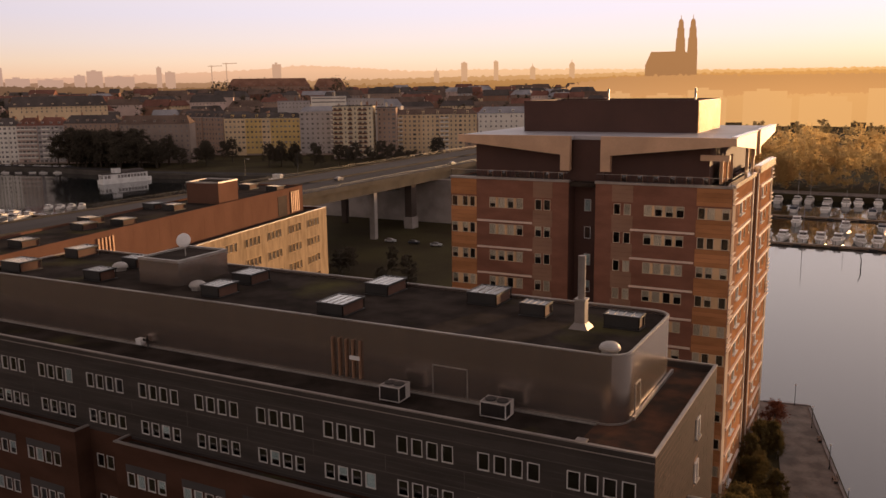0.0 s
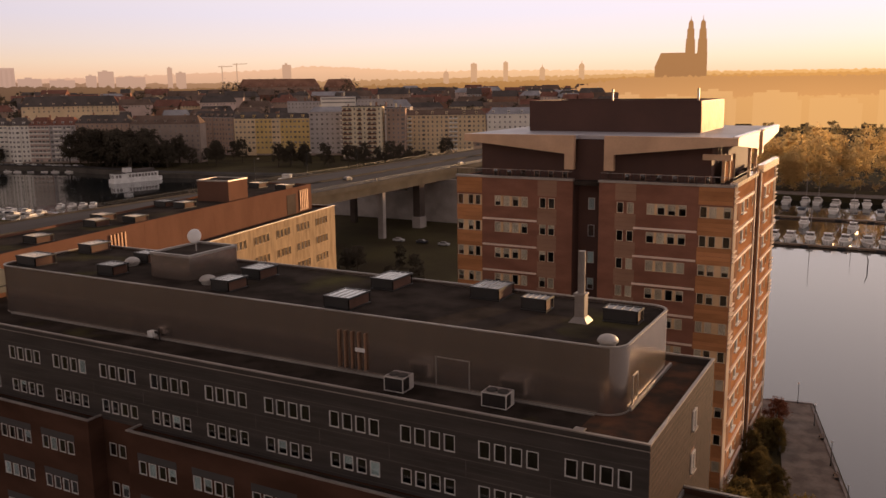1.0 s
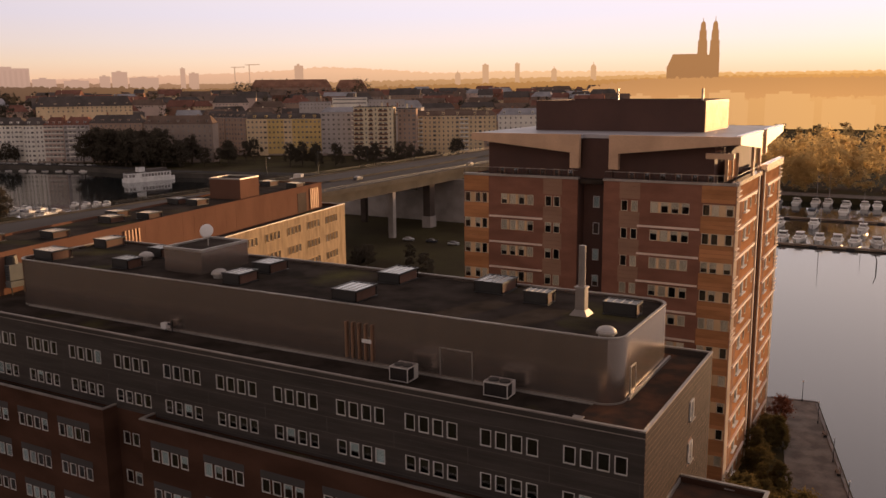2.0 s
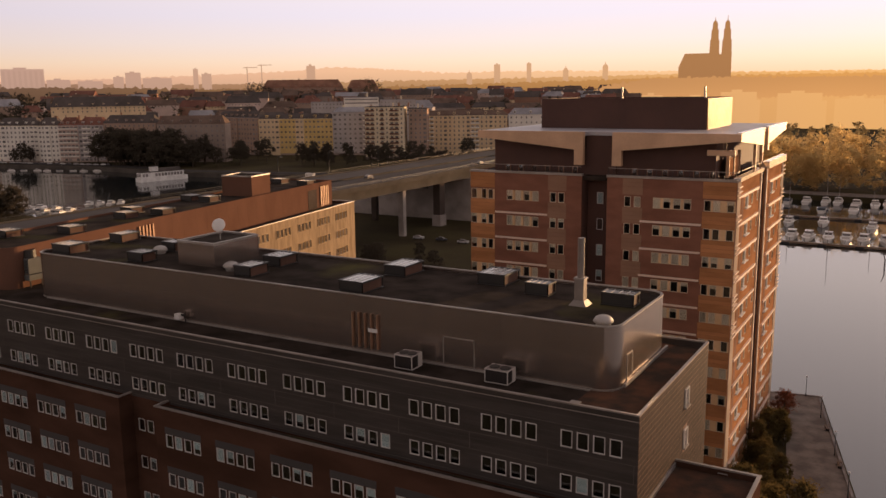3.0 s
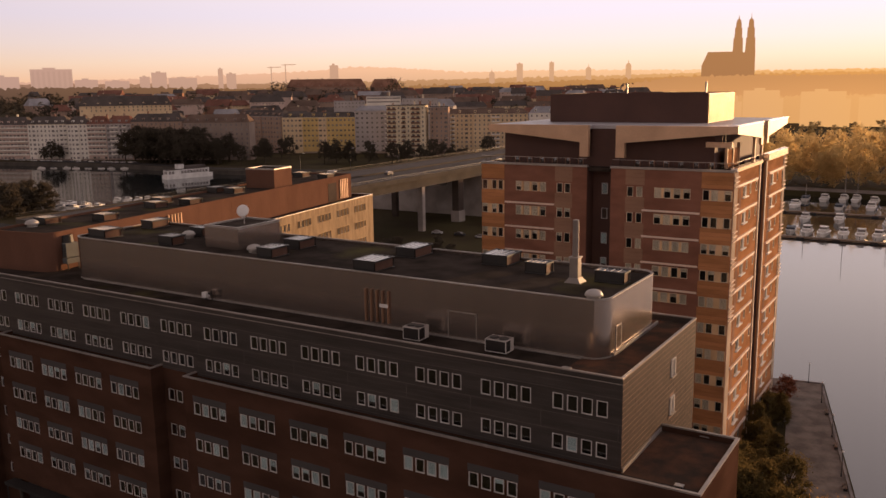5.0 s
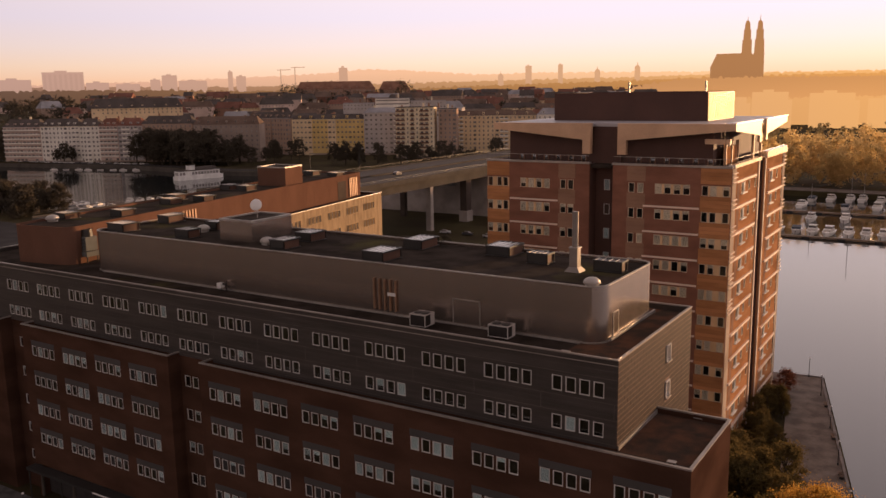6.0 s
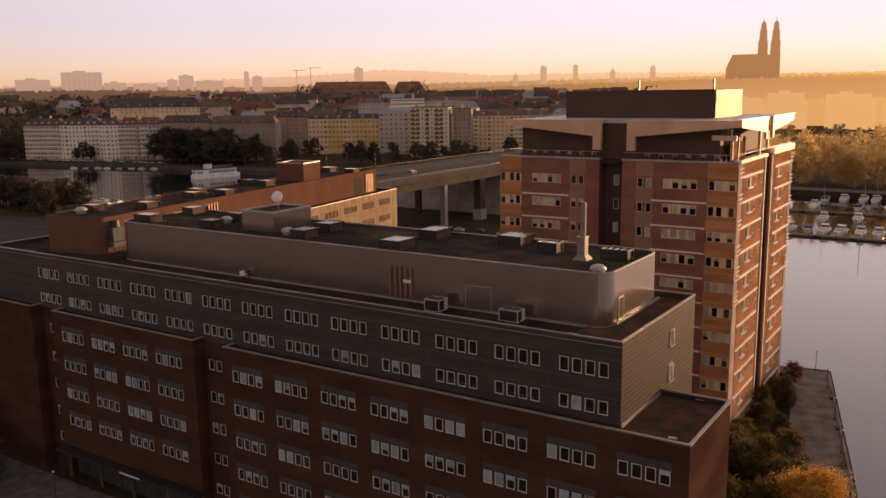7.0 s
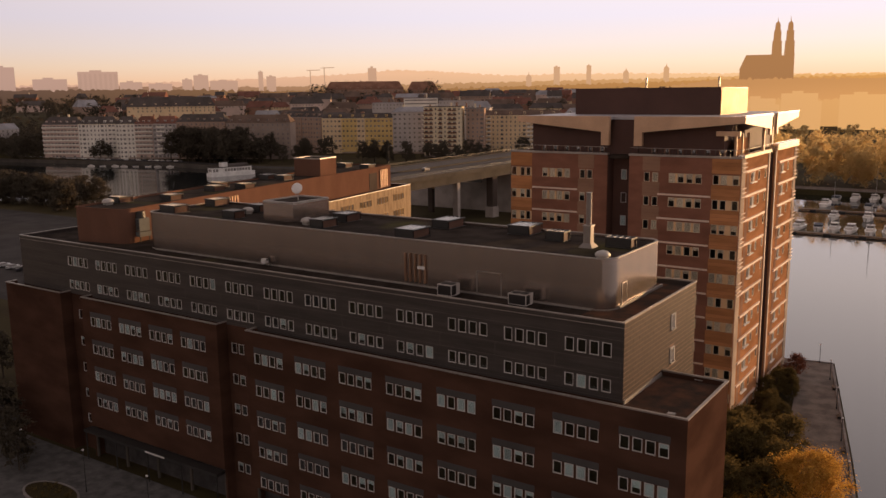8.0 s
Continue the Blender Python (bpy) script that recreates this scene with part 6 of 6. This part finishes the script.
def lamp_post(x, y, z, h):
    o = thing("street_lamp", (x, y, z), label="slim dark lamp post with a small globe head", category="street lamp", group="quay lamps")
    part("pole", tube(bmesh.new(), x, y, z, z + h, 0.06, 0.045, 8), DARK_METAL, o)
    part("base", tube(bmesh.new(), x, y, z, z + 0.4, 0.12, 0.1, 8), DARK_METAL, o)
    bm = dome(bmesh.new(), x, y, z + h, 0.16, 0.22, 10)
    part("lantern", bm, WHITE_METAL, o)
    return o


for x, y in ((-12.3, 150.6), (-8.7, 141), (-5.0, 126), (-1.9, 112), (1.6, 96), (5.0, 80)):
    lamp_post(x - 0.4, y, 0.12, 3.6)
for x, y in ((-98, 39.5), (-84, 40), (-108, 38), (-70, 39.5), (-240, 150), (-200, 170), (-280, 180)):
    lamp_post(x, y, 0, 6.0)
single("far_road", strip([(-900, 343.5), (-692, 381.5), (-524, 413.5), (-440, 406.5), (-330, 428.5), (-215, 455)][::-1], 13, 1.32), FAR_ROAD, "grey waterside road on the far bank", "road", kind="structure")
# marina_shore is an added pale strip that brightens the shaded far shore.
single("marina_shore", strip([(-150, 448.4), (-100, 446.2), (0, 442.2), (150, 440.2), (260, 447)][::-1], 13, 1.42), PAVING, "pale strip added to lighten the shore behind the marina", "pavement", kind="structure")
single("far_quay_wall", strip([(-900, 337.9), (-692, 375.9), (-524, 407.9), (-440, 400.9), (-330, 422.9), (-212, 449)][::-1], 2.2, 1.36), CONCRETE, "grey stone quay edge on the far bank", "quay wall", kind="structure")
far_wall = bmesh.new()
for (xa, ya), (xb, yb) in (((-900, 337.6), (-692, 375.6)), ((-692, 375.6), (-524, 407.6)), ((-524, 407.6), (-440, 400.6)), ((-440, 400.6), (-330, 422.6)), ((-330, 422.6), (-212, 448.7))):
    prism(far_wall, [(xa, ya), (xb, yb), (xb, yb + 1.5), (xa, ya + 1.5)], -3, 1.05)
single("retaining_wall", far_wall, CONCRETE, "grey stone wall along the far bank", "retaining wall", kind="structure")
FORECOURT = material("worn_forecourt_paving", (0.13, 0.125, 0.12), 0.95, 0, 0.4, 6, 3, 0.2, spec=0.05)
single("road", strip([(-140, -60), (-125, 20), (-128, 80), (-150, 140), (-168, 200)], 9, 0.04), ASPHALT, "dark asphalt street beside the office", "road", kind="structure")
single("plaza", boxes((-118, -60, 22, 47.0, -0.2, 0.06)), FORECOURT, "grey paved forecourt before the arcade", "pavement", kind="structure")


def planting_bed(x, y, rx, ry, label):
    """A rounded bed of low shrubs within a pale kerb."""
    o = thing("planting_bed", (x, y, 0.06), label=label, category="planting bed", group="forecourt beds")
    ring = [(x + rx * math.cos(2 * math.pi * i / 28), y + ry * math.sin(2 * math.pi * i / 28)) for i in range(28)]
    part("kerb", band(bmesh.new(), ring, 0.0, 0.28, 0.06, 0.34), KERB, o, "pale granite kerb")
    part("soil", prism(bmesh.new(), [(x + (px - x) * 0.95, y + (py - y) * 0.95) for px, py in ring], 0.06, 0.26), EARTH, o)
    rng = random.Random(int(x * 3 - y))
    cs = [(x + rx * 0.7 * math.cos(a) * k, y + ry * 0.7 * math.sin(a) * k, 0.55) for a, k in [(rng.uniform(0, 6.28), rng.random() ** 0.5) for _ in range(22)]]
    part("shrubs", leaf_mesh("shrubs", cs, [rng.uniform(0.35, 0.6) for _ in cs], 60, 0.09, GREEN, int(-x)), None, o, "low dark shrubs")
    return o


planting_bed(-87.5, 37.0, 5.2, 2.6, "oval planting bed with dark shrubs in a pale kerb")
planting_bed(-76.0, 33.5, 4.2, 2.4, "oval planting bed with dark shrubs in a pale kerb")
single("car_park", boxes((-420, -196, 96, 198, -0.2, 0.03)), FAR_ROAD, "worn grey asphalt yard by the water", "pavement", kind="structure")


# ---- the far distance ----
EYE_AT = (10.0, -12.0, 54.0)


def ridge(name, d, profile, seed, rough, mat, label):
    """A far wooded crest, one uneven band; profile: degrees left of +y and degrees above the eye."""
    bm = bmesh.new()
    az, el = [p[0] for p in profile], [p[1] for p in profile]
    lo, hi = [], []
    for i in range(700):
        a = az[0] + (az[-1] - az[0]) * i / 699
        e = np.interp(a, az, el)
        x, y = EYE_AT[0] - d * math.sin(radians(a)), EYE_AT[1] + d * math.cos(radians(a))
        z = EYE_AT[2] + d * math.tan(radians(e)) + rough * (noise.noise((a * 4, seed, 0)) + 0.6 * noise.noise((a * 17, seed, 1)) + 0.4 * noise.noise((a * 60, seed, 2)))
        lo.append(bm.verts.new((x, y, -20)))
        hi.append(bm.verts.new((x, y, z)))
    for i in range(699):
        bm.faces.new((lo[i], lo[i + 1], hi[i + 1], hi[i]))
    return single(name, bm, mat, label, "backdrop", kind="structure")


def far_spot(az, el, d):
    return (EYE_AT[0] - d * math.sin(radians(az)), EYE_AT[1] + d * math.cos(radians(az)), EYE_AT[2] + d * math.tan(radians(el)))


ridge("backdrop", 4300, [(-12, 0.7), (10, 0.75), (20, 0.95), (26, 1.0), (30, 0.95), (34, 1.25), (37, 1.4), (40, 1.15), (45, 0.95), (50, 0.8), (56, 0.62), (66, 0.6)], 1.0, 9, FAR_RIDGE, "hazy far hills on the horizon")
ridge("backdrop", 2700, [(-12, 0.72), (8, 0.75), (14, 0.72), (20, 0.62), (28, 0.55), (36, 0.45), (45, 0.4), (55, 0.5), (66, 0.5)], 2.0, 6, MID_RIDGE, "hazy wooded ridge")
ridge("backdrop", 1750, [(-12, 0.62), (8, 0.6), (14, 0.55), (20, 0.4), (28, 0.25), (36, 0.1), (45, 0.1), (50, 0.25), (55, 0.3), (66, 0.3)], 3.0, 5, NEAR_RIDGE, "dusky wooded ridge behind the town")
# Golden band added over dark ground, its haze glowing in the colour.
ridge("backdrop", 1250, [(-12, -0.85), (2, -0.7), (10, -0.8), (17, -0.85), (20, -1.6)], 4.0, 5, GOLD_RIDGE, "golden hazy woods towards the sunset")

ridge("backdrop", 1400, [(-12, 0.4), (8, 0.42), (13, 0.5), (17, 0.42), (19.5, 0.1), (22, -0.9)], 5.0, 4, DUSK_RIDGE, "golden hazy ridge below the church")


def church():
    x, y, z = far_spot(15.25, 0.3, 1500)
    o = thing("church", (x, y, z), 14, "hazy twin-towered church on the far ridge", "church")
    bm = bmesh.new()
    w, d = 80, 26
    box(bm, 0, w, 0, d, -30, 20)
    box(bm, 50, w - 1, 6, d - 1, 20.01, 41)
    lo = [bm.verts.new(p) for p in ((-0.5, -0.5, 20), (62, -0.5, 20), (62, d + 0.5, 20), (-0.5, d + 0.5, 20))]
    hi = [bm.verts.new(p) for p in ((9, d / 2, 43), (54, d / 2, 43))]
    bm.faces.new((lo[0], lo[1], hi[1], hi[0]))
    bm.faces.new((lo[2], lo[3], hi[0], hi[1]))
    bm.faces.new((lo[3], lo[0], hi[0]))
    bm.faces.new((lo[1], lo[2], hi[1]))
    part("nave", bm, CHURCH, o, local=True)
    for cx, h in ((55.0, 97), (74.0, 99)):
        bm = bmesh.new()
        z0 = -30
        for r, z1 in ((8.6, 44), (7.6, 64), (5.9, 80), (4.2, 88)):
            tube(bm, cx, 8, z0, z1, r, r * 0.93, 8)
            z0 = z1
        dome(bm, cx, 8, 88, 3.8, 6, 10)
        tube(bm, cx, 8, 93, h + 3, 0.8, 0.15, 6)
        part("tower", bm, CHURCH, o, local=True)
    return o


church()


def high_rise(az0, az1, el, d, label, strips=True, mat=HAZE_BLOCK):
    x0, y0, z1 = far_spot(az0, el, d)
    x1, y1, _ = far_spot(az1, el, d)
    o = thing("high_rise", (x0, y0, 20), math.degrees(math.atan2(y1 - y0, x1 - x0)), label, "building", "far high-rises")
    w = math.hypot(x1 - x0, y1 - y0)
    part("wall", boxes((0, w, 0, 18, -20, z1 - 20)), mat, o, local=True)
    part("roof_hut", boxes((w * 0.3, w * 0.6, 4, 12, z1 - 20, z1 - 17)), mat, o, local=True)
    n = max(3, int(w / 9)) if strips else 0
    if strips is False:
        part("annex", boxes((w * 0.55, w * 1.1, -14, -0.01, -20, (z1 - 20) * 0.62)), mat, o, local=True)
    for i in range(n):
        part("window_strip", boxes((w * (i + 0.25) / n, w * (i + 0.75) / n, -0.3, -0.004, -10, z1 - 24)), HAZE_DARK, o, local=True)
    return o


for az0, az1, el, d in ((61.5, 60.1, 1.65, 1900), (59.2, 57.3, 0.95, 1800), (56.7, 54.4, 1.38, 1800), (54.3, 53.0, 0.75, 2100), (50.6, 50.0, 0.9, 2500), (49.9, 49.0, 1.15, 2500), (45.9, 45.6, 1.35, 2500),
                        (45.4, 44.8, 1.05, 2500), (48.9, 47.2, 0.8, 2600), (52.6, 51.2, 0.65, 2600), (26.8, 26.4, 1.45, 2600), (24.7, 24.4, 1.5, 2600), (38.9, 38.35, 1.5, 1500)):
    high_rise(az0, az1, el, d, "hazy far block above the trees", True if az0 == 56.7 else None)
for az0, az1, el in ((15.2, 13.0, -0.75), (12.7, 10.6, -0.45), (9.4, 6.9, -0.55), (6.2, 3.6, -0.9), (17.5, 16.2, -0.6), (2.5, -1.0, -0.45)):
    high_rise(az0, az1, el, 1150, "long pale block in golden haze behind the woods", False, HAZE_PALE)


def crane(az, el, d):
    x, y, z = far_spot(az, el, d)
    o = thing("tower_crane", (x, y, 30), -az + 90 - 50, "thin tower crane on the horizon", "crane", "far cranes")
    part("mast", boxes((-1, 1, -1, 1, 0, z - 30)), HAZE_DARK, o, local=True)
    part("jib", boxes((-14, 40, -0.8, 0.8, z - 33, z - 31)), HAZE_DARK, o, local=True)
    return o


crane(42.6, 1.45, 2600)
crane(41.7, 1.6, 2600)


def dome_far(az, el, d):
    x, y, z = far_spot(az, el, d)
    o = thing("domed_church", (x, y, 40), 0, "hazy far church dome on the horizon", "church", "far domes")
    part("drum", tube(bmesh.new(), x, y, 40, z - 20, 9, 8, 10), HAZE_BLOCK, o)
    bm = dome(bmesh.new(), x, y, z - 20, 8.5, 12, 12)
    tube(bm, x, y, z - 9, z, 1.6, 0.3, 6)
    part("cupola", bm, HAZE_BLOCK, o)
    return o


for az, el in ((22.2, 1.35), (19.7, 1.55), (28.4, 1.15)):
    dome_far(az, el, 2600)


def bridge_lamp(x, y, z, h):
    o = thing("bridge_lamp", (x, y, z), label="tall slim lamp post at the bridge kerb", category="street lamp", group="bridge lamps")
    part("pole", tube(bmesh.new(), x, y, z, z + h, 0.14, 0.08, 8), DARK_METAL, o)
    part("arm", boxes((x, x + 1.8, y - 0.05, y + 0.05, z + h - 0.12, z + h)), DARK_METAL, o)
    part("lantern", boxes((x + 1.3, x + 2.1, y - 0.16, y + 0.16, z + h - 0.28, z + h - 0.12)), WHITE_METAL, o, "pale lamp head")
    return o


for y in (232, 262, 296, 334, 376):
    bridge_lamp(-202.6, y, 21.65, 9.5)


def mooring_pile(x, y):
    o = thing("mooring_pile", (x, y, -1.5), label="old bent timber pile standing in the lake", category="pile")
    bm = bmesh.new()
    limb(bm, (x, y, -5.0), (x + 0.1, y, 1.0), 0.2, 0.17)
    limb(bm, (x + 0.1, y, 0.9), (x - 0.5, y, 3.0), 0.17, 0.1)
    part("post", bm, BARK, o)
    part("brace", boxes((x - 0.15, x + 0.25, y - 0.22, y + 0.22, -0.9, -0.6)), DARK_METAL, o, "iron strap")
    return o


mooring_pile(-8.3, 286.3)
